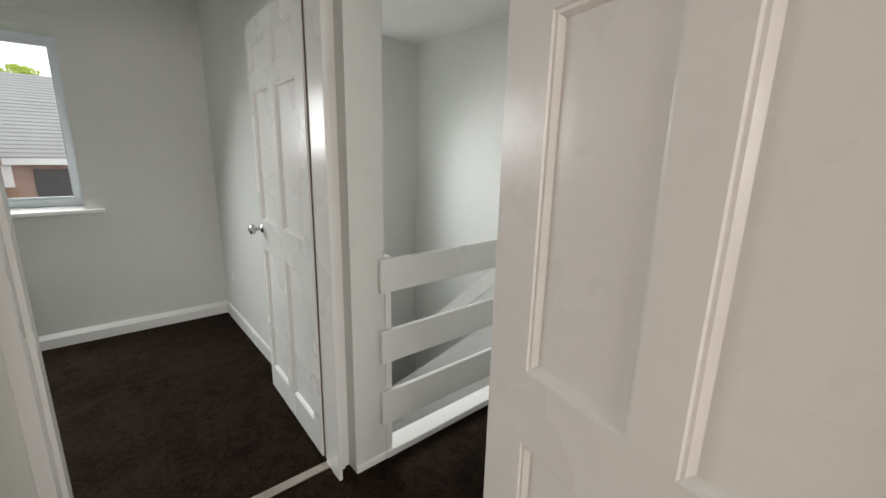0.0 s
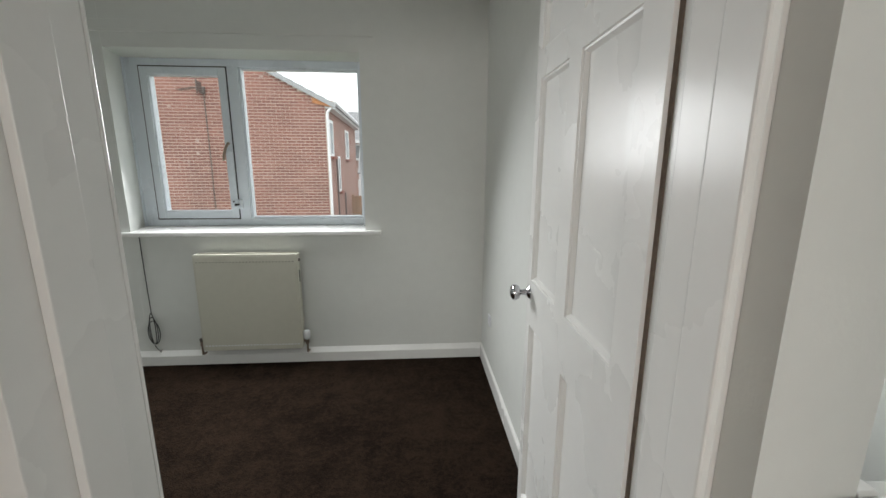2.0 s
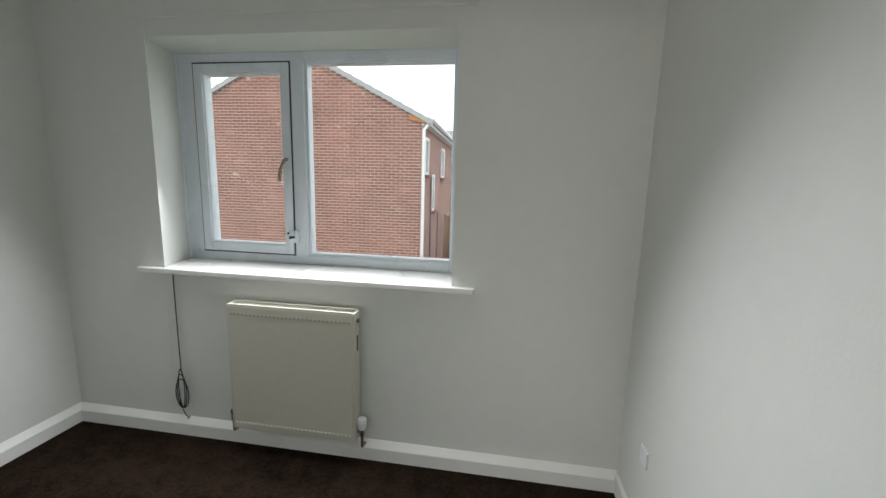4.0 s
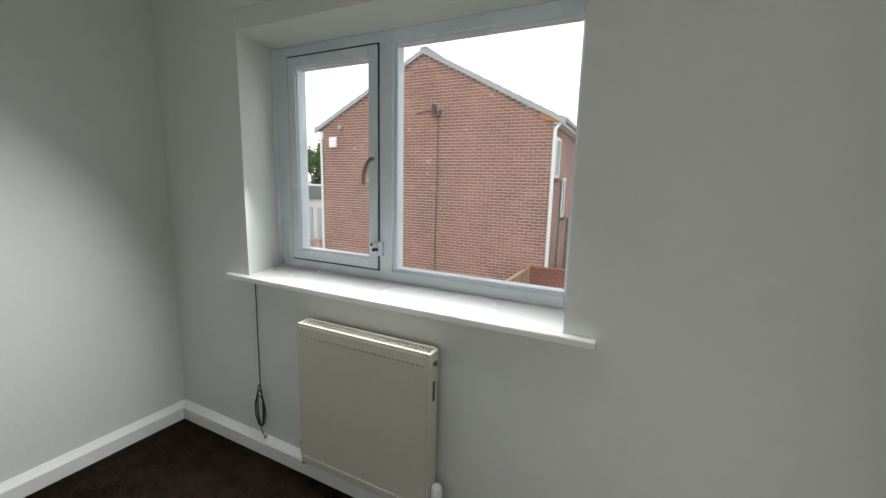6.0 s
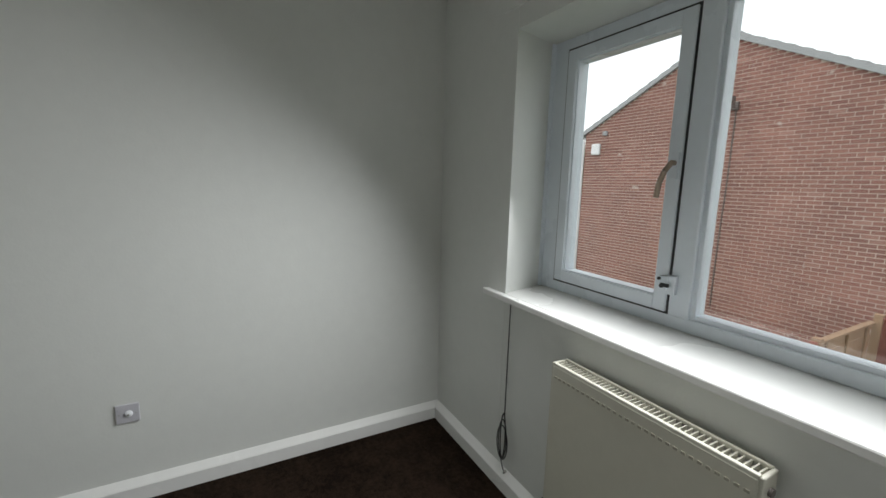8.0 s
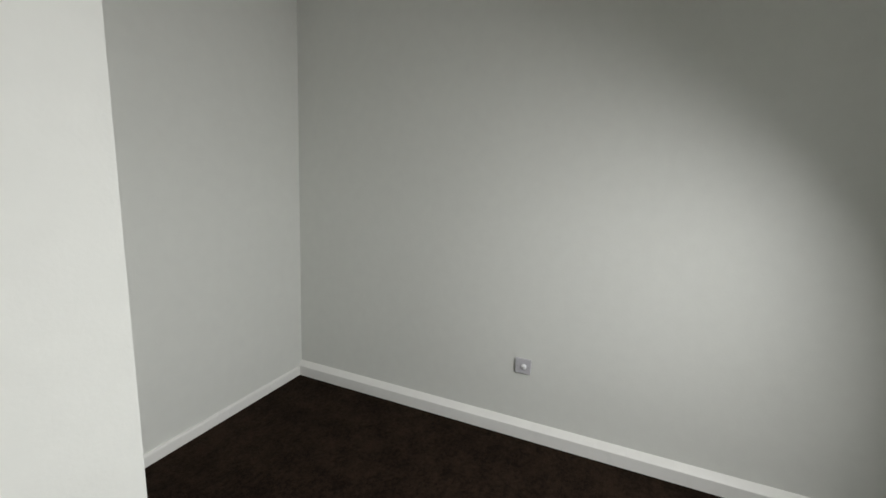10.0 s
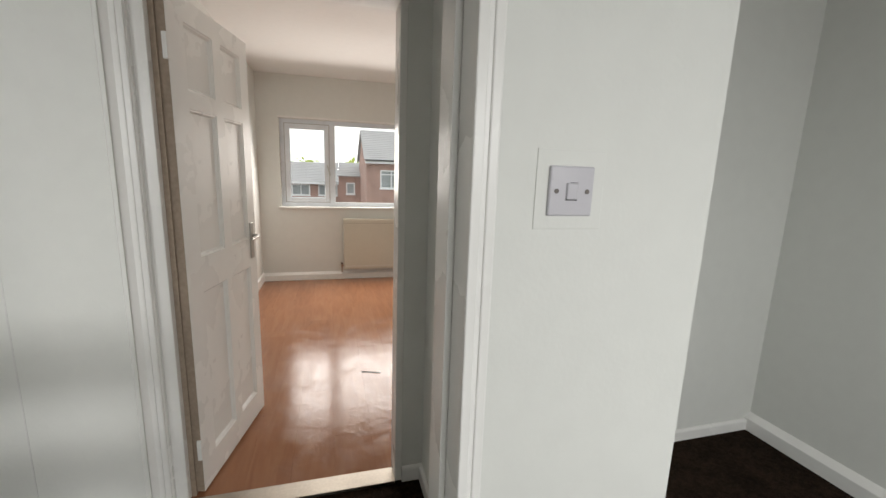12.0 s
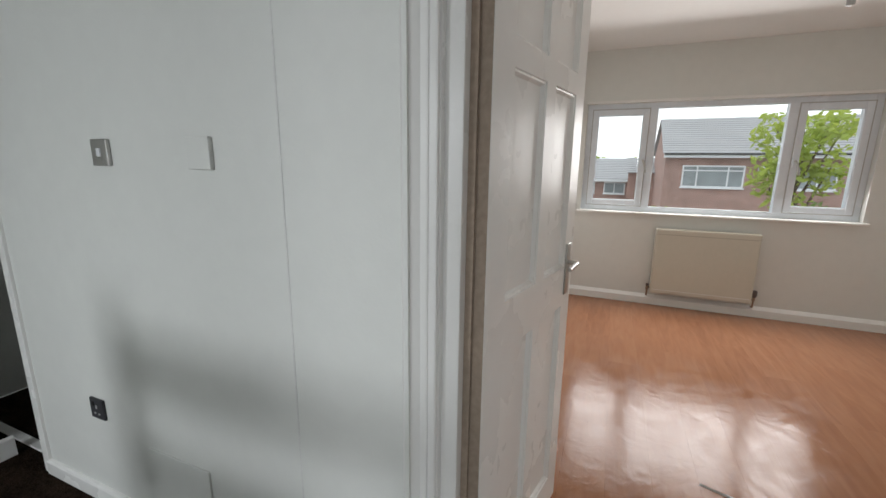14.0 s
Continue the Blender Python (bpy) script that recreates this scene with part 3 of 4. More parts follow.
sash(win, -1.526, WZ0 + 0.052, -0.948, WZ1 - 0.052, YF0 - 0.012, YF1 - 0.01, 0.05)
pane(win, -0.872, WZ0 + 0.036, WX1 - 0.036, WZ1 - 0.036, 4.42)
window_handle(win, -0.968, 1.54, YF0 - 0.012, -1, HANDLE)
part("sash_lock", boxes((-0.978, YF0 - 0.03, 1.10, -0.943, YF0 - 0.010, 1.15), (-0.948, YF0 - 0.022, 1.085, -0.918, YF0 - 0.002, 1.155), bevel=0.004), PVC, win, "white restrictor lock on the frame")
bm = bmesh.new()
cyl(bm, (-0.960, YF0 - 0.036, 1.115), (-0.960, YF0 - 0.028, 1.115), 0.008)
cyl(bm, (-0.972, YF0 - 0.036, 1.14), (-0.972, YF0 - 0.028, 1.14), 0.006)
box(bm, -0.965, YF0 - 0.034, 1.112, -0.935, YF0 - 0.028, 1.125)
part("lock_cylinder", bm, DARK, win)
tagged(part("window_sill", boxes((WX0 - 0.14, YW - 0.035, WZ0 - 0.03, WX1 + 0.11, YW, WZ0), (WX0 - 0.08, YW, WZ0 - 0.03, WX1 - 0.001, YF0 + 0.01, WZ0), bevel=0.006), GLOSS),
       "white gloss painted deep window board", "window sill", "", "structure")
tagged(part("window_lintel_board", boxes((WX0 - 0.09, YW - 0.012, 2.20, WX1 + 0.09, YW, 2.212), (WX0 - 0.085, YW - 0.003, 2.212, WX1 + 0.085, YW, 2.27), bevel=0.002), WALL),
       "painted over curtain batten above the window", "trim", "", "structure")

win3 = thing("window_3", pose(0, 0, 0), "white plastic window over the stairs", "window", "", "structure")
bm = bmesh.new()
frame_ring(bm, 1.38, 0.95, 2.22, 2.28, 0.058, YF0, YF1)
part("window_frame", bm, PVC, win3)
pane(win3, 1.438, 1.008, 2.162, 2.222, 4.42)

# ---- front window ----
GY0, GY1 = FY - 0.07, FY - 0.14
win2 = thing("window_2", pose(0, 0, 0), "wide white plastic three light window facing the street", "window", "", "structure")
bm = bmesh.new()
frame_ring(bm, VX0, VZ0, VX1, VZ1, 0.05, GY1, GY0)
for a in (0.078, -1.006):
    box(bm, a - 0.035, GY1, VZ0 + 0.045, a + 0.035, GY0 + 0.002, VZ1 - 0.045, 0.004)
part("window_frame", bm, PVC, win2)
sash(win2, 0.115, VZ0 + 0.052, VX1 - 0.052, VZ1 - 0.052, GY0 + 0.012, GY1 + 0.01, 0.05, "opening side casement", GREYPL)
sash(win2, VX0 + 0.052, VZ0 + 0.052, -1.043, VZ1 - 0.052, GY0 + 0.012, GY1 + 0.01, 0.05, "opening side casement", GREYPL)
pane(win2, -0.971, VZ0 + 0.05, 0.043, VZ1 - 0.05, (GY0 + GY1) / 2)
window_handle(win2, 0.139, 1.425, GY0 + 0.012, 1, STEEL)
window_handle(win2, -1.067, 1.425, GY0 + 0.012, 1, STEEL)
tagged(part("window_sill_front", boxes((VX0 - 0.03, GY0 - 0.01, VZ0 - 0.02, VX1 + 0.03, FY + 0.045, VZ0), bevel=0.005), GLOSS), "white gloss window board of the front window", "window sill", "", "structure")
tagged(part("window_trim_front", boxes((VX0 - 0.01, FY - 0.002, VZ1 - 0.002, VX1 + 0.01, FY + 0.012, VZ1 + 0.022), bevel=0.003), GLOSS), "thin white trim over the front window", "trim", "", "structure")

# ---- radiators ----


def radiator(name, m, w, h, label, cap):
    """Panel radiator; local x along the wall, y out of it, origin at the middle of its foot."""
    r = thing(name, m, label, "radiator")
    d = 0.10
    part("panel", boxes((-w / 2, d - 0.016, 0.012, w / 2, d, h - 0.004), bevel=0.006), RADW, r)
    part("back_panel", boxes((-w / 2 + 0.01, 0.028, 0.02, w / 2 - 0.01, 0.04, h - 0.02), bevel=0.004), RADW, r)
    n = int(w / 0.022)
    for k in range(n):
        x = -w / 2 + 0.02 + k * (w - 0.04) / (n - 1)
        for z, mark in ((h - 0.048, SEAMR), (0.05, PLATE)):
            part("seam_mark", boxes((x - 0.006, d - 0.0005, z - 0.004, x + 0.006, d + 0.0025, z + 0.004)), mark, r)
    part("side_cover", boxes((w / 2 - 0.004, 0.026, 0.015, w / 2 + 0.008, d - 0.004, h), bevel=0.004), RADW, r)
    part("side_cover", boxes((-w / 2 - 0.008, 0.026, 0.015, -w / 2 + 0.004, d - 0.004, h), bevel=0.004), RADW, r)
    part("grille_frame", boxes((-w / 2, 0.026, h - 0.01, w / 2, 0.036, h + 0.004), (-w / 2, d - 0.014, h - 0.01, w / 2, d - 0.001, h + 0.004), bevel=0.003), RADW, r)
    n = int(w / 0.016)
    for k in range(n):
        x = -w / 2 + 0.012 + k * (w - 0.024) / (n - 1)
        part("grille_slat", boxes((x - 0.0018, 0.036, h - 0.018, x + 0.0018, d - 0.014, h - 0.004)), RADW, r)
    bm = bmesh.new()
    n = int(w / 0.03)
    for k in range(n):
        x = -w / 2 + 0.02 + k * (w - 0.04) / (n - 1)
        box(bm, x - 0.001, 0.042, 0.03, x + 0.001, d - 0.018, h - 0.03)
    part("convector_fins", bm, RADW, r)
    part("side_slot", boxes((-w / 2 - 0.0095, 0.054, h - 0.20, -w / 2 - 0.007, 0.068, h - 0.12)), DARK, r, "dark vent slot")
    bm = bmesh.new()
    cyl(bm, (-w / 2 - 0.016, 0.06, h - 0.045), (-w / 2 - 0.008, 0.06, h - 0.045), 0.011)
    part("bleed_plug", bm, PIPE, r, "", True)
    for s, big in ((-1, True), (1, False)):
        bm = bmesh.new()
        x = s * (w / 2 + 0.03)
        cyl(bm, (s * w / 2, 0.06, 0.055), (x, 0.06, 0.055), 0.009)
        cyl(bm, (x, 0.06, -0.03), (x, 0.06, 0.06), 0.0075)
        cyl(bm, (x, 0.06, -0.028), (x, 0.02, -0.034), 0.0075)
        cyl(bm, (x, 0.06, 0.035), (x, 0.06, 0.07), 0.013)
        part("valve", bm, HANDLE, r, "small tarnished brass valve", True)
        bm = bmesh.new()
        if big:
            lathe(bm, [(0.012, 0.066), (0.018, 0.072), (0.023, 0.086), (0.023, 0.125), (0.018, 0.132), (0.004, 0.134)], "Z", (x, 0.06, 0))
            part("valve_cap", bm, cap, r, "round plastic valve cap", True)
        else:
            lathe(bm, [(0.012, 0.07), (0.014, 0.076), (0.014, 0.09), (0.004, 0.094)], "Z", (x, 0.06, 0))
            part("valve_cap", bm, PIPE, r, "", True)
    part("wall_bracket", boxes((-w * 0.3, 0.0, 0.1, -w * 0.3 + 0.03, 0.03, h - 0.1)), RADW, r)
    part("wall_bracket", boxes((w * 0.3 - 0.03, 0.0, 0.1, w * 0.3, 0.03, h - 0.1)), RADW, r)
    return r


radiator("radiator", pose(-0.795, YW, 0.12, 0, 0, 180), 0.665, 0.695, "cream white panel radiator on the wall under the back window", PLATE)
radiator("radiator", pose(-0.467, FY, 0.13, 0, 0, 0), 0.83, 0.653, "cream white panel radiator under the front window", PIPE)

# ---- small fittings ----


def plate(name, m, label, category, mat=PLATE, size=0.086, depth=0.009):
    """A wall plate; local y out of the wall."""
    p = thing(name, m, label, category)
    s = size / 2
    part("plate", boxes((-s, 0, -s, s, depth, s), bevel=0.003), mat, p)
    return p


sw = plate("light_switch", pose(-0.298, YS, 1.365, 0, 0, 0), "grey white plastic single light switch on the bedroom wall", "light switch", SWITCHP)
part("rocker", boxes((-0.011, 0.007, -0.014, 0.011, 0.013, 0.014), bevel=0.002), SWITCHP, sw)
# dark strips paint the thin shadow lines under and over the rocker
part("rocker_shade", boxes((-0.011, 0.008, -0.016, 0.011, 0.0096, -0.0145)), DARK, sw)
part("rocker_shade", boxes((-0.011, 0.008, 0.0145, 0.004, 0.0096, 0.0153)), DARK, sw)
for x in (-0.03, 0.03):
    bm = bmesh.new()
    cyl(bm, (x, 0.007, 0), (x, 0.0105, 0), 0.0042)
    part("screw", bm, PIPE, sw, "dark grey slotted screw", True)
tagged(part("filler_patch", boxes((-0.366, YS, 1.298, -0.232, YS + 0.002, 1.436), bevel=0.001), WALL), "square edge of an older switch plate painted over", "patch", "", "structure")

ae = plate("aerial_socket", pose(XL, 2.552, 0.42, 0, 0, -90), "white plastic aerial socket low on the wall", "socket", SWITCHP, 0.086, 0.012)
bm = bmesh.new()
lathe(bm, [(0.016, 0.011), (0.016, 0.016), (0.012, 0.022), (0.006, 0.024)], "Y", (-0.004, 0, 0))
part("aerial_port", bm, PLATE, ae, "round white raised port", True)
bm = bmesh.new()
cyl(bm, (-0.004, 0.012, 0), (-0.004, 0.0255, 0), 0.004)
part("port_hole", bm, STEEL, ae)
for x in (-0.031, 0.031):
    bm = bmesh.new()
    cyl(bm, (x, 0.009, 0), (x, 0.0135, 0), 0.004)
    part("screw", bm, GREYPL, ae, "", True)

th = plate("thermostat_plate", pose(1.868, LF, 1.397, 0, 0, 0), "dark chrome wall plate with small white rocker", "wall plate", STEEL, 0.082, 0.012)
part("rocker", boxes((-0.009, 0.010, -0.013, 0.009, 0.016, 0.013), bevel=0.002), PLATE, th)
bl = plate("blank_plate", pose(1.428, LF, 1.395, 0, 0, 0), "white square blanking plate painted with the wall", "wall plate", WALL, 0.088, 0.014)
so = plate("wall_socket", pose(2.14, LF, 0.437, 0, 0, 0), "black single wall socket on the landing", "socket", BLACKP, 0.084, 0.010)
part("switch", boxes((0.012, 0.008, 0.012, 0.026, 0.014, 0.03), bevel=0.002), DARK, so)
part("socket_holes", boxes((-0.004, 0.008, 0.002, 0.004, 0.0115, 0.016), (-0.018, 0.008, -0.022, -0.008, 0.0115, -0.016), (0.008, 0.008, -0.022, 0.018, 0.0115, -0.016)), GREYPL, so)
structure("trim_access_panel", boxes((1.55, LF, 0.03, 1.86, LF + 0.008, 0.352), bevel=0.002), WALL, "painted access panel low on the landing wall", "access panel")
structure("trim_wall_joint", boxes((1.150, LF, 0.07, 1.155, LF + 0.0014, H), bevel=0.0006), SEAM, "thin vertical joint in the boarded landing wall", "wall joint")
structure("trim_passage_corner", boxes((2.585, LF - 0.004, 0, 2.632, LF + 0.012, H), (2.618, LB + 0.003, 0, 2.634, LF, H), bevel=0.003), GLOSS, "white gloss corner trim at the passage", "trim")
structure("threshold_passage", boxes((2.634, 0.86, -0.002, 3.59, 0.90, 0.008), bevel=0.002), GLOSS, "white painted threshold to the passage", "threshold")

# socket on the wall behind the bedroom door
s2 = plate("wall_socket", pose(XR, 3.80, 0.40, 0, 0, 90), "small white socket low on the wall behind the door", "socket", PLATE, 0.07)

# ---- aerial cable ----
cable = thing("aerial_cable", pose(-1.50, YW - 0.012, 0.0), "thin black aerial cable coiled below the window board", "cable")
tube("drop", [(-0.006, 0.004, 0.93), (-0.006, 0.003, 0.8), (-0.003, 0.0, 0.66), (0.001, -0.004, 0.5), (0.004, -0.006, 0.38)], 0.0028, CABLE, cable)
for k in range(3):
    pts = []
    for i in range(17):
        a = 2 * math.pi * i / 16
        pts.append((0.002 + 0.006 * k + (0.018 + 0.011 * k) * math.sin(a), -0.010 - 0.006 * k, 0.275 - 0.012 * k + (0.115 - 0.014 * k) * math.cos(a)))
    tube("coil", pts, 0.0028, CABLE, cable)
tube("tail", [(0.0, -0.012, 0.15), (0.02, -0.018, 0.125), (0.035, -0.02, 0.112), (0.045, -0.02, 0.118)], 0.0028, CABLE, cable)
bm = bmesh.new()
cyl(bm, (0.036, -0.02, 0.104), (0.05, -0.02, 0.122), 0.006)
part("plug", bm, STEEL, cable, "small metal plug", True)

# ---- pendant ----
pend = thing("pendant_lamp", pose(-0.63, -1.10, HF), "bare white pendant lampholder hanging from the ceiling", "pendant lamp")
bm = bmesh.new()
lathe(bm, [(0.05, 0.0), (0.05, -0.008), (0.035, -0.022), (0.012, -0.028)], "Z")
part("ceiling_rose", bm, PLATE, pend, "", True)
tube("flex", [(0, 0, -0.026), (0.003, 0, -0.12), (0.001, 0.001, -0.215)], 0.003, PLATE, pend)
bm = bmesh.new()
lathe(bm, [(0.006, -0.205), (0.015, -0.213), (0.018, -0.232), (0.038, -0.238), (0.040, -0.246), (0.018, -0.25), (0.018, -0.29), (0.012, -0.294)], "Z")
part("lampholder", bm, GREYPL, pend, "", True)

# ---- landing balustrade ----
bal = thing("balustrade", pose(0, 0, 0), "white painted landing balustrade with three flat rails", "balustrade")
for z0, z1 in ((0.82, 0.965), (0.497, 0.648), (0.195, 0.355)):
    part("rail", boxes((0.925, YL - 0.026, z0, 1.965, YL - 0.002, z1), bevel=0.004), GLOSS, bal)
part("base_rail", boxes((0.956, YL - 0.014, 0.0, 1.995, YL + 0.09, 0.035), bevel=0.004), GLOSS, bal)
part("wall_post", boxes((0.957, YL - 0.002, 0.035, 0.99, YL + 0.06, 0.97), bevel=0.004), GLOSS, bal)
part("newel_post", boxes((1.87, YL - 0.002, 0.035, 1.955, YL + 0.083, 0.985), bevel=0.005), GLOSS, bal)
bm = bmesh.new()
lathe(bm, [(0.046, 0.985), (0.046, 0.997), (0.026, 1.002), (0.015, 1.009), (0.018, 1.014), (0.029, 1.022), (0.032, 1.038), (0.029, 1.058), (0.021, 1.078), (0.011, 1.092), (0.003, 1.098)], "Z", (1.912, YL + 0.04, 0))
part("finial", bm, GLOSS, bal, "turned acorn finial", True)


def raked(bm, x0, x1, y0, z0, y1, z1, h):
    """A board that falls with the stairs from (y0, z0) to (y1, z1); h: its upright depth."""
    vs = [bm.verts.new(p) for p in ((x0, y0, z0), (x1, y0, z0), (x1, y0, z0 - h), (x0, y0, z0 - h), (x0, y1, z1), (x1, y1, z1), (x1, y1, z1 - h), (x0, y1, z1 - h))]
    for f in ((0, 1, 2, 3), (7, 6, 5, 4), (0, 4, 5, 1), (1, 5, 6, 2), (2, 6, 7, 3), (3, 7, 4, 0)):
        bm.faces.new([vs[i] for i in f])


stb = thing("stair_balustrade", pose(0, 0, 0), "white painted raking stair balustrade with flat rails", "balustrade")
for top, deep in ((0.86, 0.12), (0.50, 0.2), (0.14, 0.2)):
    bm = bmesh.new()
    raked(bm, 1.905, 1.93, YL + 0.08, top, 3.6, top - 1.59, deep)
    part("raking_rail", bm, GLOSS, stb)
part("lower_newel", boxes((1.87, 3.55, -2.6, 1.955, 3.635, -0.5), bevel=0.005), GLOSS, stb)

stairs = thing("staircase", pose(0, 0, 0), "carpeted staircase falling from the landing with white strings", "stairs", "", "structure")
for k in range(11):
    z = -0.195 * (k + 1)
    y = 1.86 + 0.225 * k
    if y > YW - 0.23:
        break
    part("tread", boxes((1.99, y - 0.02, z - 0.03, SX - 0.03, y + 0.235, z), bevel=0.008), CARPET, stairs)
    part("riser", boxes((1.99, y - 0.004, z, SX - 0.03, y + 0.012, z + 0.17)), CARPET, stairs)
for x0, x1 in ((1.955, 1.99), (SX - 0.03, SX)):
    bm = bmesh.new()
    top = 0.22 if x0 < 2 else 0.12
    raked(bm, x0, x1, 1.80, top, 4.1, top - 2.3 * 0.866, 0.42)
    part("string", bm, GLOSS, stairs, "white painted stair string")

# ---- outdoors, back ----
GZ = -2.35
structure("ground", boxes((-400, -400, GZ - 0.2, 400, 400, GZ)), CONCRETE, "grey paved ground around the houses", "ground")
structure("lawn", boxes((-9.5, 4.6, GZ, 7, 10.8, GZ + 0.03)), GRASS, "rough green back lawn", "lawn")
structure("road", boxes((-80, -16.5, GZ, 80, -10.5, GZ + 0.012)), material("asphalt", (0.06, 0.06, 0.062), 0.9, noise_scale=1.0, vary=0.2, bump=0.3, bump_scale=30), "grey asphalt street in front", "road")


def house_window(parent, x0, z0, x1, z1, y, bars=(), face=-1):
    """A white framed window on a facade at local y, looking out along face."""
    w = part("window", bmesh_ring(x0, z0, x1, z1, 0.07, y, y + face * 0.05), WPVC, parent, "white plastic window frame")
    part("glass", boxes((x0 + 0.06, y + face * 0.008, z0 + 0.06, x1 - 0.06, y + face * 0.02, z1 - 0.06)), DGLASS, w)
    for kind, v in bars:
        if kind == "v":
            part("bar", boxes((v - 0.03, y + face * 0.005, z0 + 0.06, v + 0.03, y + face * 0.045, z1 - 0.06)), WPVC, w)
        else:
            part("bar", boxes((x0 + 0.06, y + face * 0.005, v - 0.03, x1 - 0.06, y + face * 0.045, v + 0.03)), WPVC, w)
    part("sill", boxes((x0 - 0.05, y, z0 - 0.06, x1 + 0.05, y + face * 0.11, z0)), WPVC, w)
    return w


def bmesh_ring(x0, z0, x1, z1, w, ya, yb):
    bm = bmesh.new()
    frame_ring(bm, x0, z0, x1, z1, w, min(ya, yb), max(ya, yb), 0)
    return bm


def tiled_slope(bm, x0, x1, y0, z0, y1, z1, courses, lap=0.022):
    """A roof slope of overlapping courses from the eave (y0, z0) to the ridge (y1, z1)."""
    for k in range(courses):
        a, b = k / courses, (k + 1.08) / courses
        ya, za, yb, zb = y0 + (y1 - y0) * a, z0 + (z1 - z0) * a, y0 + (y1 - y0) * b, z0 + (z1 - z0) * b
        vs = [bm.verts.new(p) for p in ((x0, ya, za + lap + 0.012), (x1, ya, za + lap + 0.012), (x1, yb, zb + 0.004), (x0, yb, zb + 0.004),
                                        (x0, ya, za - 0.02), (x1, ya, za - 0.02), (x1, yb, zb - 0.03), (x0, yb, zb - 0.03))]
        for f in ((0, 1, 2, 3), (7, 6, 5, 4), (0, 4, 5, 1), (1, 5, 6, 2), (2, 6, 7, 3), (3, 7, 4, 0)):
            bm.faces.new([vs[i] for i in f])


# neighbour: gable towards us, local x along the gable, y away
GW, GD, GE, GA = 3.36, 7.2, 5.32, 7.04
nb = thing("brick_house", pose(-5.30, 12.32, GZ, 0, 0, 2.0), "red brick house with plain gable and grey tiled roof", "house")
bm = bmesh.new()
prism(bm, [(-GW, 0), (GW, 0), (GW, GE), (0, GA), (-GW, GE)], 0, 0.25)
part("gable_wall", bm, MORTAR, nb, "weathered red brick gable wall")
part("side_wall", boxes((GW - 0.25, 0.25, 0, GW - 0.001, GD, GE)), BRICK_S, nb)
part("side_wall", boxes((-GW + 0.001, 0.25, 0, -GW + 0.25, GD, GE)), BRICK_S, nb)
bm = bmesh.new()
prism(bm, [(-GW + 0.25, 0), (GW - 0.25, 0), (GW - 0.25, GE), (0, GA - 0.1), (-GW + 0.25, GE)], GD - 0.25, GD)
part("rear_wall", bm, BRICK_G, nb)
pitch = (GA - GE) / GW
for s in (1, -1):
    bm = bmesh.new()
    n = 14
    for k in range(n):
        a, b = k / n, (k + 1.1) / n
        xa, xb = (GW + 0.27) * (1 - a), (GW + 0.27) * max(0, 1 - b)
        za, zb = GA - pitch * xa + 0.07, GA - pitch * xb + 0.07
        vs = [bm.verts.new((s * x, y, z)) for x, y, z in ((xa, -0.06, za + 0.03), (xa, GD + 0.1, za + 0.03), (xb, GD + 0.1, zb), (xb, -0.06, zb), (xa, -0.06, za - 0.03), (xa, GD + 0.1, za - 0.03), (xb, GD + 0.1, zb - 0.06), (xb, -0.06, zb - 0.06))]
        for f in ((0, 1, 2, 3), (7, 6, 5, 4), (0, 4, 5, 1), (1, 5, 6, 2), (2, 6, 7, 3), (3, 7, 4, 0)):
            bm.faces.new([vs[i] for i in f])
    part("roof_slope", bm, ROOF, nb, "grey concrete tile slope")
    bm = bmesh.new()
    prism(bm, [(0, GA + 0.055), (s * (GW + 0.27), GA + 0.055 - pitch * (GW + 0.27)), (s * (GW + 0.27), GA - 0.045 - pitch * (GW + 0.27)), (0, GA - 0.045)], -0.075, 0.02)
    part("verge", bm, VERGE, nb, "pale mortared verge edge")
part("ridge", boxes((-0.11, -0.07, GA + 0.03, 0.11, GD + 0.1, GA + 0.13), bevel=0.04), ROOF, nb)
for s in (1, -1):
    part("fascia", boxes((s * (GW + 0.15), -0.03, GE - 0.16, s * (GW + 0.19), GD, GE + 0.03)), WPVC, nb, "white eaves board")
    part("gutter", boxes((s * (GW + 0.19), -0.03, GE - 0.06, s * (GW + 0.30), GD, GE + 0.02), bevel=0.025), WPVC, nb, "white plastic gutter")
    part("soffit", boxes((s * GW, 0, GE - 0.16, s * (GW + 0.17), GD, GE - 0.13)), WPVC, nb)
bm = bmesh.new()
prism(bm, [(GW - 0.30, GE - 0.05), (GW + 0.21, GE - 0.15), (GW + 0.21, GE + 0.0), (GW - 0.30, GE + 0.13)], -0.05, 0.0)
part("eaves_box_end", bm, FASCIA, nb, "orange stained timber box end")
bm = bmesh.new()
cyl(bm, (GW + 0.24, 0.03, GE - 0.05), (GW + 0.06, -0.03, GE - 0.28), 0.036)
cyl(bm, (GW + 0.06, -0.03, GE - 0.28), (GW + 0.06, -0.03, 0), 0.036)
part("downpipe", bm, WPVC, nb, "white plastic rainwater pipe", True)
bm = bmesh.new()
cyl(bm, (-GW - 0.04, -0.03, GE - 0.2), (-GW - 0.04, -0.03, 0), 0.036)
part("downpipe", bm, WPVC, nb, "white plastic rainwater pipe", True)
part("alarm_box", boxes((-GW + 0.26, -0.07, GE - 0.62, -GW + 0.54, 0.0, GE - 0.32), bevel=0.03), WPVC, nb, "white burglar alarm box")
part("floodlight", boxes((-GW + 0.62, -0.1, GE - 0.12, -GW + 0.74, 0.0, GE + 0.0), bevel=0.02), VERGE, nb)
bm = bmesh.new()
cyl(bm, (0.43, 0, 5.52), (0.43, -0.32, 5.52), 0.018)
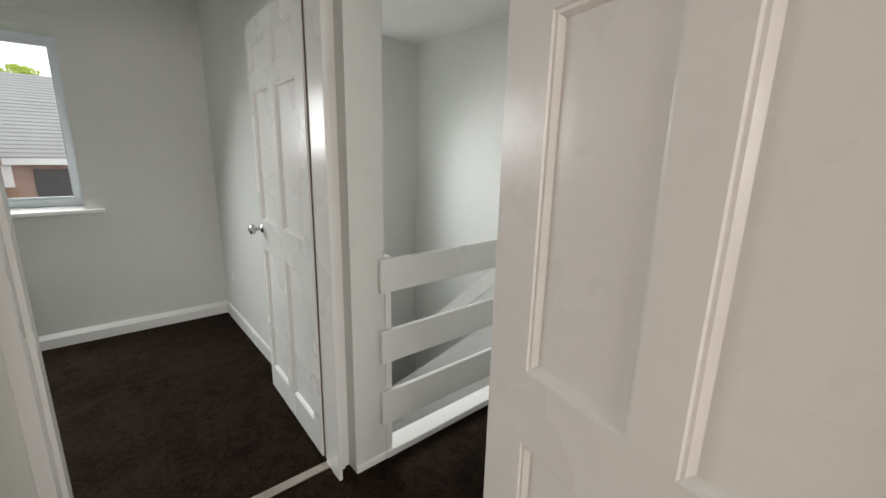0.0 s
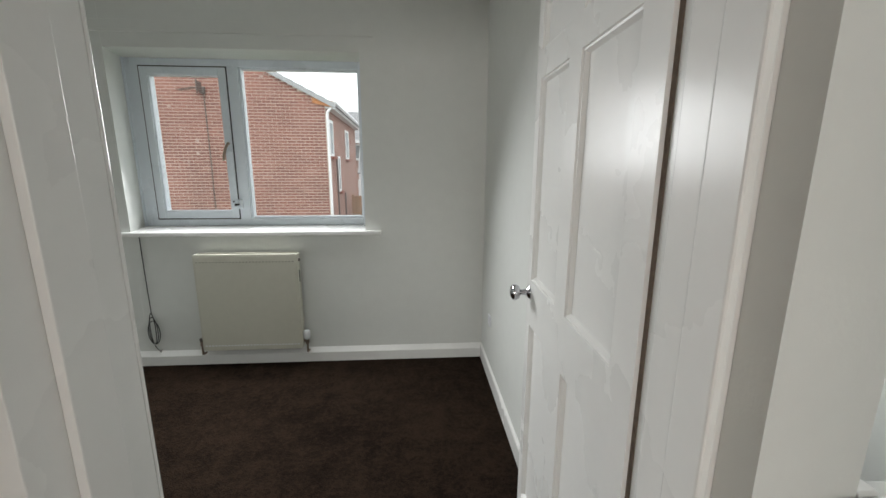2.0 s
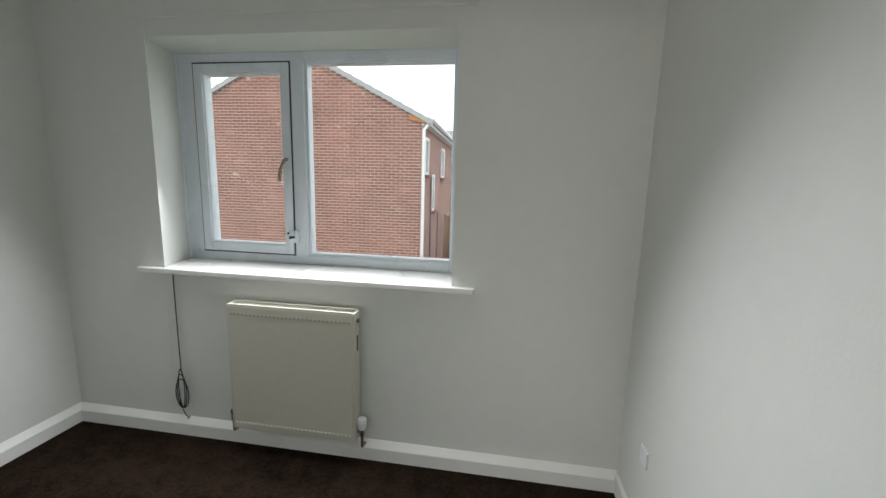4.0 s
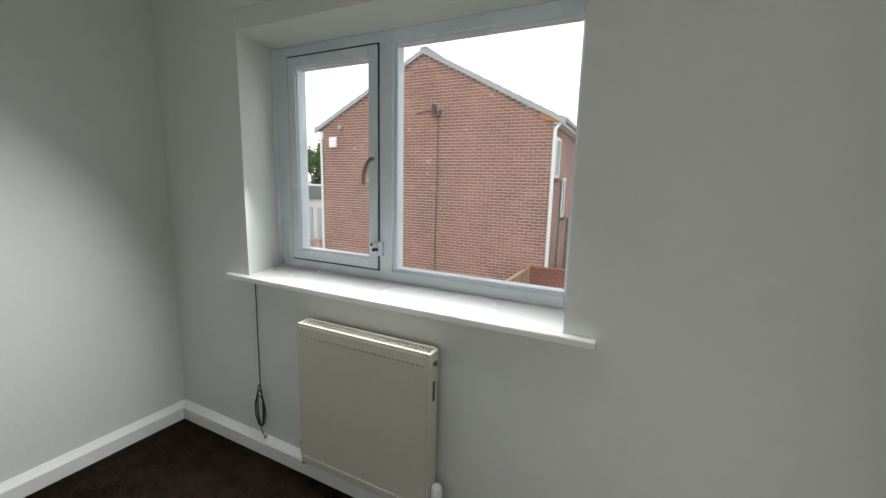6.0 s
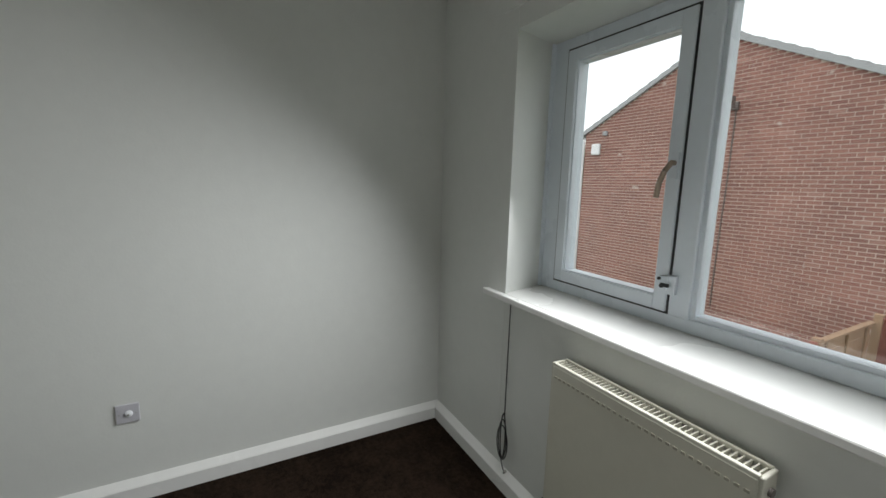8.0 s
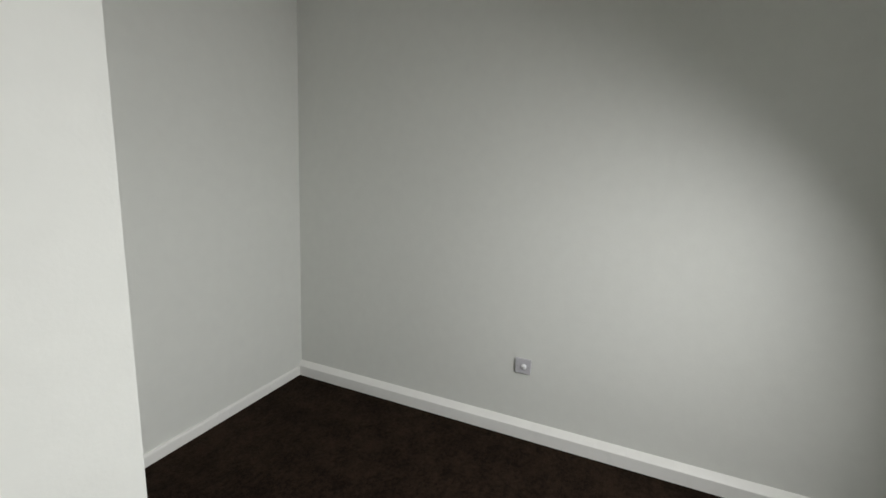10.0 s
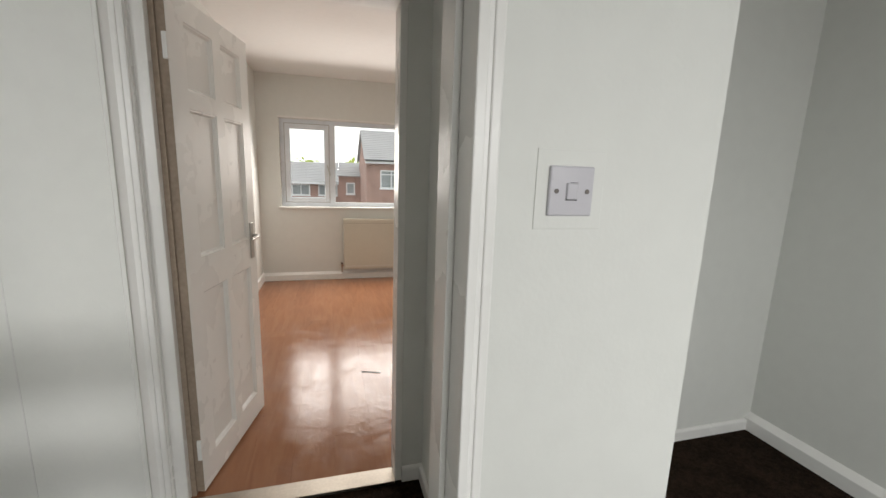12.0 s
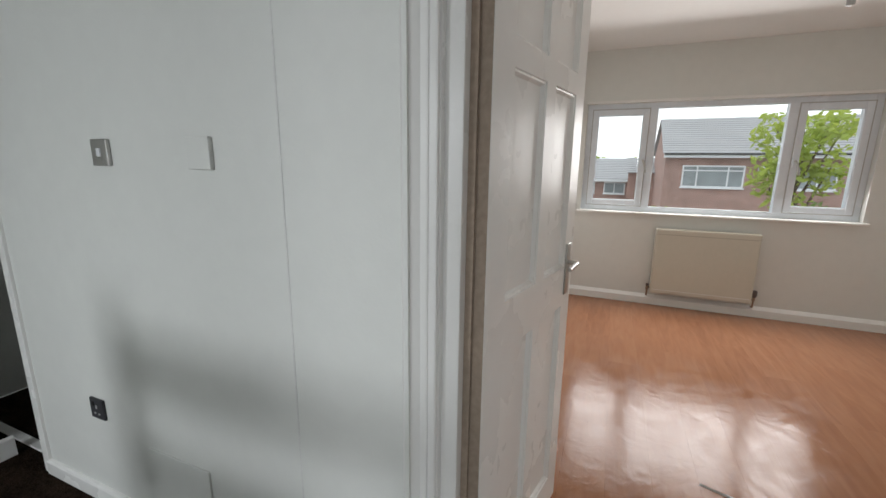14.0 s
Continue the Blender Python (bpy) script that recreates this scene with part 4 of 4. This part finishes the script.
cyl(bm, (0.43, -0.32, 5.40), (0.43, -0.32, 5.74), 0.016)
cyl(bm, (0.50, -0.32, 5.56), (0.02, -0.36, 5.47), 0.014)
for k in range(6):
    cyl(bm, (0.36 - 0.065 * k, -0.48, 5.53 - 0.012 * k), (0.36 - 0.065 * k, -0.18, 5.53 - 0.012 * k), 0.008, seg=6)
box(bm, 0.47, -0.46, 5.46, 0.485, -0.18, 5.68, 0.0)
box(bm, 0.37, -0.08, 5.44, 0.49, 0, 5.60, 0.01)
part("aerial", bm, PIPE, nb, "grey wall mounted television aerial")
tube("aerial_lead", [(0.44, -0.02, 5.48), (0.45, -0.018, 4.0), (0.42, -0.018, 2.6), (0.43, -0.018, 1.3)], 0.012, PIPE, nb)
for y0, z0, y1, z1 in ((0.42, 3.95, 1.05, 4.92), (3.75, 3.9, 4.6, 4.9), (1.75, 2.9, 2.2, 3.98)):
    bm = bmesh.new()
    box(bm, GW, y0, z0, GW + 0.03, y0 + 0.07, z1)
    box(bm, GW, y1 - 0.07, z0, GW + 0.03, y1, z1)
    box(bm, GW, y0, z0, GW + 0.03, y1, z0 + 0.07)
    box(bm, GW, y0, z1 - 0.07, GW + 0.03, y1, z1)
    w = part("window", bm, WPVC, nb, "white framed side window")
    part("glass", boxes((GW + 0.002, y0 + 0.07, z0 + 0.07, GW + 0.012, y1 - 0.07, z1 - 0.07)), DGLASS, w)
    part("sill", boxes((GW, y0 - 0.05, z0 - 0.07, GW + 0.12, y1 + 0.05, z0), bevel=0.01), FENCE, w, "red brick sill")
bm = bmesh.new()
for a, b in (((GW + 0.05, 1.35, 3.9), (GW + 0.05, 1.35, 0.6)), ((GW + 0.05, 2.3, 2.85), (GW + 0.05, 2.9, 2.8)), ((GW + 0.05, 2.9, 2.8), (GW + 0.05, 2.9, 0.6))):
    cyl(bm, a, b, 0.024)
part("waste_pipe", bm, PIPE, nb, "dark waste pipe", True)


# fences
def fence_panel(m, w, h, mat, label, group, name="fence_panel", category="fence"):
    """Horizontal overlapping slats between posts; local x along."""
    f = thing(name, m, label, category, group)
    n = int(h / 0.15)
    for k in range(n):
        z = k * h / n
        part("slat", boxes((0.04, -0.012 + 0.006 * (k % 2), z, w - 0.04, 0.006 + 0.006 * (k % 2), z + h / n + 0.012), bevel=0.003), mat, f)
    for x in (0.25, w / 2, w - 0.25):
        part("batten", boxes((x - 0.02, -0.035, 0, x + 0.02, -0.012, h)), mat, f)
    part("post", boxes((-0.05, -0.05, 0, 0.05, 0.05, h + 0.08), bevel=0.006), TIMBER, f, "pale square timber post")
    part("capping", boxes((0.0, -0.04, h, w, 0.04, h + 0.035), bevel=0.004), mat, f)
    return f


FT = -0.30 - GZ
for k in range(3):
    fence_panel(pose(-2.05 + 1.83 * k, 11.35 + 0.1 * k, GZ, 0, 0, 3.1), 1.83, FT - 0.05, FENCE, "red brown stained slatted fence panel", "back garden fence")
for k in range(3):
    fence_panel(pose(-2.1 - 0.01 * k, 11.3 - 1.83 * (k + 1), GZ, 0, 0, 90), 1.83, FT - 0.12, TIMBER if k == 0 else FENCE, "weathered timber side fence panel with pale rail", "side fence")
for k in range(4):
    fence_panel(pose(-1.55 + 1.83 * k, 15.6 + 0.1 * k, GZ, 0, 0, 3.1), 1.83, FT + 0.28, FENCE, "red stained fence panel further back", "rear fence")
tank = thing("water_tank", pose(-1.15, 13.5, GZ), "tall dark grey plastic water tank by the fence", "water tank")
bm = bmesh.new()
lathe(bm, [(0.20, 0.0), (0.21, 0.1), (0.205, 1.8), (0.185, 2.03), (0.13, 2.14), (0.09, 2.17)], "Z")
part("tank_body", bm, BINP, tank, "", True)
bm = bmesh.new()
lathe(bm, [(0.09, 2.15), (0.085, 2.38), (0.09, 2.40), (0.09, 2.45), (0.02, 2.47)], "Z")
part("neck", bm, BINP, tank, "", True)
fence_panel(pose(-1.93, 16.6, GZ, 0, 0, 2), 0.42, 2.55, TIMBER, "brown timber garden gate beside the brick house", "", "garden_gate", "gate")

# garage and rear house
gar = thing("garage", pose(-2.08, 22.0, GZ, 0, 0, 4), "dark fronted garage with long grey tiled roof", "garage")
part("front_wall", boxes((-0.1, 0, 0, 6.5, 0.2, 3.2)), BRICK_F, gar)
part("garage_door", boxes((0.45, -0.06, 0, 5.6, 0.0, 2.85), bevel=0.02), BLACKP, gar, "black garage front")
part("side_wall", boxes((-0.1, 0.2, 0, 0.1, 4.4, 3.3)), BRICK_S, gar)
part("fascia", boxes((-0.3, -0.4, 3.02, 6.7, -0.34, 3.28), bevel=0.01), WPVC, gar, "white eaves board")
bm = bmesh.new()
tiled_slope(bm, -0.35, 6.8, -0.4, 3.28, 3.6, 5.65, 16)
part("roof_slope", bm, ROOFM, gar, "grey tiled slope in clear courses")
part("security_lamp", boxes((2.2, -0.2, 2.7, 2.6, -0.06, 2.82)), WPVC, gar)
part("white_post", boxes((-0.35, -0.3, 0, -0.1, -0.05, 3.0)), WPVC, gar, "white corner post")
rh = thing("rear_house", pose(-6.2, 27.0, GZ, 0, 0, 4), "brick house further back with grey roof", "house")
part("front_wall", boxes((0, 0, 0, 12, 0.2, 5.1)), BRICK_F, rh)
bm = bmesh.new()
tiled_slope(bm, -0.3, 12.3, -0.4, 5.12, 3.5, 7.2, 14)
part("roof_slope", bm, ROOFM, rh)
house_window(rh, 2.9, 4.0, 3.6, 4.9, 0.0)
part("fascia", boxes((-0.3, -0.42, 4.95, 12.3, -0.36, 5.15)), WPVC, rh)


# ---- trees and hedges ----
def leaf_cloud(centres, count, size, rng, flat=0.6):
    """Many small leaf quads scattered over lumpy clumps."""
    verts, faces = [], []
    for i in range(count):
        c, r = centres[rng.randrange(len(centres))]
        d = Vector((rng.gauss(0, 1), rng.gauss(0, 1), rng.gauss(0, 1))).normalized() * r * (0.55 + 0.5 * rng.random())
        p = Vector(c) + Vector((d.x, d.y, d.z * 0.85))
        a = Vector((rng.gauss(0, 1), rng.gauss(0, 1), rng.gauss(0, flat))).normalized()
        b = a.cross(Vector((rng.gauss(0, 1), rng.gauss(0, 1), rng.gauss(0, 1)))).normalized()
        s = size * (0.6 + 0.8 * rng.random())
        k = len(verts)
        verts += [p - a * s, p + b * s * 0.45, p + a * s, p - b * s * 0.45]
        faces.append((k, k + 1, k + 2, k + 3))
    me = bpy.data.meshes.new("crown")
    me.from_pydata([tuple(v) for v in verts], [], faces)
    return me


def tree(at, height, spread, seed, mat, leaves, size, label, trunk_h=0.35):
    rng = random.Random(seed)
    t = thing("tree", pose(*at), label, "tree")
    bm = bmesh.new()
    cyl(bm, (0, 0, 0), (0.05, 0, height * trunk_h), 0.11, 0.075, 10)
    tips = []
    for k in range(9):
        a, h0 = 2.4 * k, height * (trunk_h * 0.7 + 0.05 * k)
        q = Vector((math.cos(a) * spread * (0.4 + 0.3 * rng.random()), math.sin(a) * spread * (0.4 + 0.3 * rng.random()), min(height * 0.92, h0 + height * (0.2 + 0.25 * rng.random()))))
        cyl(bm, (0.02, 0, h0), q, 0.05, 0.015, 7)
        tips.append(q)
    cyl(bm, (0.05, 0, height * trunk_h), (0, 0, height * 0.9), 0.075, 0.02, 8)
    part("trunk", bm, BARK, t, "", True)
    cs = [(tuple(q), spread * (0.28 + 0.2 * rng.random())) for q in tips]
    for k in range(8):
        a = rng.random() * 6.28
        cs.append(((math.cos(a) * spread * 0.45, math.sin(a) * spread * 0.45, height * (0.5 + 0.42 * rng.random())), spread * (0.25 + 0.2 * rng.random())))
    me = leaf_cloud(cs, leaves, size, rng)
    me.materials.append(mat)
    ob = new("crown", me)
    ob.parent = t
    return t


def hedge(name, x0, x1, y, z0, z1, depth, seed, count, size, mat, label):
    rng = random.Random(seed)
    cs = []
    x = x0
    while x < x1:
        h = (z1 - z0) * (0.75 + 0.35 * rng.random())
        r = 0.5 * h
        cs.append(((x, y + rng.uniform(-depth, depth), z0 + h - r), r))
        cs.append(((x + r * 0.4, y + rng.uniform(-depth, depth), z0 + 0.4 * h), r * 0.9))
        x += r * 0.8
    me = leaf_cloud(cs, count, size, rng)
    me.materials.append(mat)
    return tagged(new(name, me), label, "trees", "", "stuff")


hedge("woodland", -40, 10, 52, GZ, 6.0, 3, 3, 3500, 0.6, LEAFD, "dark green wood behind the back gardens")
tree((-3.4, 33, GZ), 8.0, 2.4, 12, LEAF, 1600, 0.22, "light green tree behind the rear roofs")
tree((-19.3, 23.2, GZ), 6.3, 2.5, 5, LEAFD, 5200, 0.15, "dark green tree beyond the gable")
lock_up = thing("lock_up_garages", pose(-26.0, 21.0, GZ), "low pale garage row with dark flat roof edge and white trim", "garage")
part("front_wall", boxes((0, 0, 0, 11.0, 0.2, 2.6)), RENDERED, lock_up, "pale rendered front wall")
part("side_wall", boxes((10.8, 0.2, 0, 11.0, 1.6, 2.6)), RENDERED, lock_up)
part("roof_edge", boxes((-0.1, -0.15, 2.6, 11.1, 1.7, 3.36), bevel=0.02), ROOFD, lock_up, "dark grey felt roof edge")
part("roof_trim", boxes((-0.12, -0.18, 3.362, 11.12, 1.72, 3.45), bevel=0.01), WPVC, lock_up, "white roof trim")
for k in range(4):
    part("garage_door", boxes((0.4 + 2.7 * k, -0.05, 0, 2.7 + 2.7 * k, 0.0, 2.1), bevel=0.01), VERGE, lock_up, "pale grey metal garage door")
structure("garden_wall", boxes((-24, 19.0, GZ, -15.5, 19.2, GZ + 0.5), (-24, 18.98, GZ + 0.5, -15.5, 19.22, GZ + 0.56)), BRICK_F, "low brick garden wall by the side road", "wall")

# ---- outdoors, street side ----
oh = thing("street_house", pose(-1.93, -22.0, GZ, 0, 0, 180), "brown brick house across the street with grey roof", "house")
E1, R1 = 2.05 - GZ, 3.97 - GZ
part("front_wall", boxes((0, 0, 0, 11.5, 0.25, E1)), BRICK_F, oh)
bm = bmesh.new()
prism(bm, [(0.25, 0), (6.0, 0), (6.0, E1), (3.1, R1 - 0.1), (0.25, E1)], 0, 0.25)
side = part("gable_wall", bm, BRICK_F, oh)
side.rotation_euler = (0, 0, radians(90))
side.location = (0.25, 0, 0)
bm = bmesh.new()
tiled_slope(bm, -0.15, 11.8, -0.35, E1, 3.0, R1, 16)
tiled_slope(bm, -0.15, 11.8, 6.35, E1, 3.0, R1, 16)
part("roof_slope", bm, ROOF, oh, "grey tiled roof slopes")
part("fascia", boxes((-0.1, -0.38, E1 - 0.22, 11.8, -0.34, E1 + 0.0)), WPVC, oh, "white eaves board")
part("gutter", boxes((-0.1, -0.48, E1 - 0.08, 11.8, -0.38, E1 + 0.0), bevel=0.02), CABLE, oh, "dark gutter")
house_window(oh, 0.82, 0.4 - GZ, 3.44, 1.47 - GZ, 0.0, (("v", 1.47), ("v", 2.77), ("h", 1.22 - GZ)))
house_window(oh, 4.72, 0.4 - GZ, 6.92, 1.47 - GZ, 0.0, (("v", 5.42), ("v", 6.22)))
part("satellite_dish", boxes((3.87, -0.35, 1.0 - GZ, 4.32, -0.2, 1.45 - GZ), bevel=0.07), WPVC, oh, "white satellite dish")
house_window(oh, 1.4, 0.7, 3.4, 1.7, 0.0, (("v", 2.4),))

th2 = thing("terrace_house", pose(7.2, -30.0, GZ, 0, 0, 180), "low terraced brick house further down the street", "house")
E2, R2 = 0.5 - GZ, 1.95 - GZ
part("front_wall", boxes((0, 0, 0, 9.6, 0.25, E2)), BRICK_F, th2)
bm = bmesh.new()
tiled_slope(bm, -0.2, 9.8, -0.35, E2, 3.2, R2, 12)
part("roof_slope", bm, ROOF, th2)
part("fascia", boxes((-0.2, -0.38, E2 - 0.2, 9.8, -0.34, E2)), WPVC, th2)
house_window(th2, 6.2, -0.55 - GZ, 7.6, 0.25 - GZ, 0.0, (("v", 6.9),))
house_window(th2, 4.3, -0.55 - GZ, 5.6, 0.25 - GZ, 0.0, (("v", 4.95),))
house_window(th2, 1.4, -0.55 - GZ, 2.8, 0.25 - GZ, 0.0, (("v", 2.1),))
bt = thing("brick_porch", pose(-0.45, -27.0, GZ, 0, 0, 180), "small brick extension with white window", "house")
part("front_wall", boxes((0, 0, 0, 1.6, 0.25, 3.35)), BRICK_F, bt)
house_window(bt, 0.5, 2.1, 1.1, 2.9, 0.0)
bm = bmesh.new()
tiled_slope(bm, -0.1, 1.8, -0.3, 3.35, 2.0, 4.3, 8)
part("roof_slope", bm, ROOF, bt)

tree((-4.2, -12.3, GZ), 5.2, 1.35, 21, LEAF, 1600, 0.11, "fresh green street tree in young leaf", 0.4)
tree((-1.9, -20.0, GZ), 1.9, 0.6, 33, LEAF, 700, 0.09, "small fresh green garden bush", 0.2)
tree((-5.9, -15.5, GZ), 2.6, 1.0, 37, LEAFD, 900, 0.10, "rounded dark green garden shrub", 0.2)
hedge("far_hill_trees", -30, 60, -62, GZ, 2.6, 3, 15, 9000, 0.45, LEAF, "distant light green wooded hillside")
hedge("far_wood", -30, 60, -75, GZ, 3.6, 3, 16, 9000, 0.55, LEAF, "distant light green wood")

# a sliver of edging left on the laminate
sliver = thing("edging_strip", pose(-0.084, -0.118, 0.001, 0, 0, 162), "short grey torn strip of edging lying on the laminate floor", "strip")
bm = bmesh.new()
raked(bm, 0.0, 0.11, 0.0, 0.002, 0.008, 0.006, 0.002)
part("strip", bm, GREYPL, sliver)
part("torn_end", boxes((0.10, 0.003, 0.0, 0.13, 0.016, 0.002)), GREYPL, sliver)

# ---- bricks of the gable, last ----


def laid_brick_material():
    """Fired brick whose tone changes from brick to brick, with pale bloom on some."""
    m = bpy.data.materials.new("laid_brick")
    m.use_nodes = True
    t = m.node_tree
    b = t.nodes["Principled BSDF"]
    b.inputs["Roughness"].default_value = 0.9
    geo, info = t.nodes.new("ShaderNodeNewGeometry"), t.nodes.new("ShaderNodeObjectInfo")
    mix, one = t.nodes.new("ShaderNodeMath"), t.nodes.new("ShaderNodeMath")
    mix.operation, one.operation = "ADD", "FRACT"
    t.links.new(geo.outputs["Random Per Island"], mix.inputs[0])
    t.links.new(info.outputs["Random"], mix.inputs[1])
    t.links.new(mix.outputs[0], one.inputs[0])
    ramp = t.nodes.new("ShaderNodeValToRGB")
    stops = ((0.0, (0.225, 0.103, 0.082)), (0.5, (0.265, 0.125, 0.099)), (0.94, (0.30, 0.145, 0.115)), (1.0, (0.36, 0.20, 0.165)))
    while len(ramp.color_ramp.elements) < len(stops):
        ramp.color_ramp.elements.new(0.5)
    for e, (p, c) in zip(ramp.color_ramp.elements, stops):
        e.position, e.color = p, (*c, 1)
    t.links.new(one.outputs[0], ramp.inputs[0])
    n = t.nodes.new("ShaderNodeTexNoise")
    n.inputs["Scale"].default_value, n.inputs["Detail"].default_value = 0.9, 8
    t.links.new(geo.outputs["Position"], n.inputs["Vector"])
    mr = t.nodes.new("ShaderNodeMapRange")
    mr.inputs["From Min"].default_value, mr.inputs["From Max"].default_value = 0.3, 0.7
    mr.inputs["To Min"].default_value, mr.inputs["To Max"].default_value = 0.82, 1.18
    t.links.new(n.outputs["Fac"], mr.inputs["Value"])
    mul = t.nodes.new("ShaderNodeVectorMath")
    mul.operation = "SCALE"
    t.links.new(ramp.outputs[0], mul.inputs[0])
    t.links.new(mr.outputs[0], mul.inputs["Scale"])
    chips, spot, bloom = t.nodes.new("ShaderNodeTexNoise"), t.nodes.new("ShaderNodeMapRange"), t.nodes.new("ShaderNodeMix")
    chips.inputs["Scale"].default_value, chips.inputs["Detail"].default_value = 4.2, 2
    spot.inputs["From Min"].default_value, spot.inputs["From Max"].default_value = 0.70, 0.74
    bloom.data_type = "RGBA"
    bloom.inputs["B"].default_value = (0.52, 0.43, 0.39, 1)
    t.links.new(geo.outputs["Position"], chips.inputs["Vector"])
    t.links.new(chips.outputs["Fac"], spot.inputs["Value"])
    t.links.new(spot.outputs[0], bloom.inputs["Factor"])
    t.links.new(mul.outputs[0], bloom.inputs["A"])
    t.links.new(bloom.outputs["Result"], b.inputs["Base Color"])
    return m


BRICK_P = laid_brick_material()
BW, BH, BJ, BD = 0.225, 0.075, 0.014, 0.009


def brick_faces(x0, x1, z0, z1, y):
    """The face and four sides of a brick that stands proud of the wall by y."""
    v = [(x0, 0, z0), (x1, 0, z0), (x1, 0, z1), (x0, 0, z1), (x0, -y, z0), (x1, -y, z0), (x1, -y, z1), (x0, -y, z1)]
    return v, [(4, 5, 6, 7), (0, 1, 5, 4), (1, 2, 6, 5), (2, 3, 7, 6), (3, 0, 4, 7)]


single = bpy.data.meshes.new("brick")
single.from_pydata(*(lambda v, f: (v, [], f))(*brick_faces(0, BW - BJ, 0, BH - BJ, BD)))
single.materials.append(BRICK_P)
gable = next(o for o in nb.children if o.name.startswith("gable_wall"))
rest_v, rest_f, picked = [], [], 0
rng = random.Random(11)
for row in range(int(GA / BH)):
    z0 = row * BH
    half = min(GW, (GA - z0 - BH) / pitch)
    x = -GW - (BW / 2 if row % 2 else 0)
    while x < GW:
        a, b = max(x, -half), min(x + BW - BJ, half)
        if b - a > 0.05:
            whole = b - a > BW - BJ - 0.001
            if whole and picked < 300 and 4.2 < z0 < 5.3 and x > -1.2:
                ob = new("brick", single)
                ob.location, ob.parent = (a, 0, z0), gable
                picked += 1
            else:
                v, f = brick_faces(a, b, z0, z0 + BH - BJ, BD + rng.uniform(-0.003, 0.002))
                k = len(rest_v)
                rest_v += v
                rest_f += [tuple(i + k for i in q) for q in f]
        x += BW
joined = bpy.data.meshes.new("brickwork")
joined.from_pydata(rest_v, [], rest_f)
joined.materials.append(BRICK_P)
brickwork = new("brickwork", joined)
brickwork.parent = gable
tagged(brickwork, "weathered red bricks in stretcher bond", "", "", "stuff")

# ---- laminate boards, last ----
PW, PL = 0.193, 1.29
rng = random.Random(4)
plank_meshes = {}


def plank_mesh(ln):
    key = round(ln, 3)
    if key not in plank_meshes:
        bm = bmesh.new()
        box(bm, 0.00008, 0.00008, -0.010, PW - 0.00008, ln - 0.00008, 0)
        me = bpy.data.meshes.new("board")
        bm.to_mesh(me)
        bm.free()
        me.materials.append(PLANK)
        plank_meshes[key] = me
    return plank_meshes[key]


base = bpy.data.objects["subfloor_front_bedroom"]
x, row = FX0, 0
while x < FX1:
    y = FY - PL * ((row * 0.37) % 1.0)
    while y < 0.88:
        y0, y1 = max(y, FY), min(y + PL, 0.88)
        if y1 - y0 > 0.05:
            ob = new("board", plank_mesh(y1 - y0))
            ob.location = (x, y0, 0)
            ob.parent = base
        y += PL
    x += PW
    row += 1
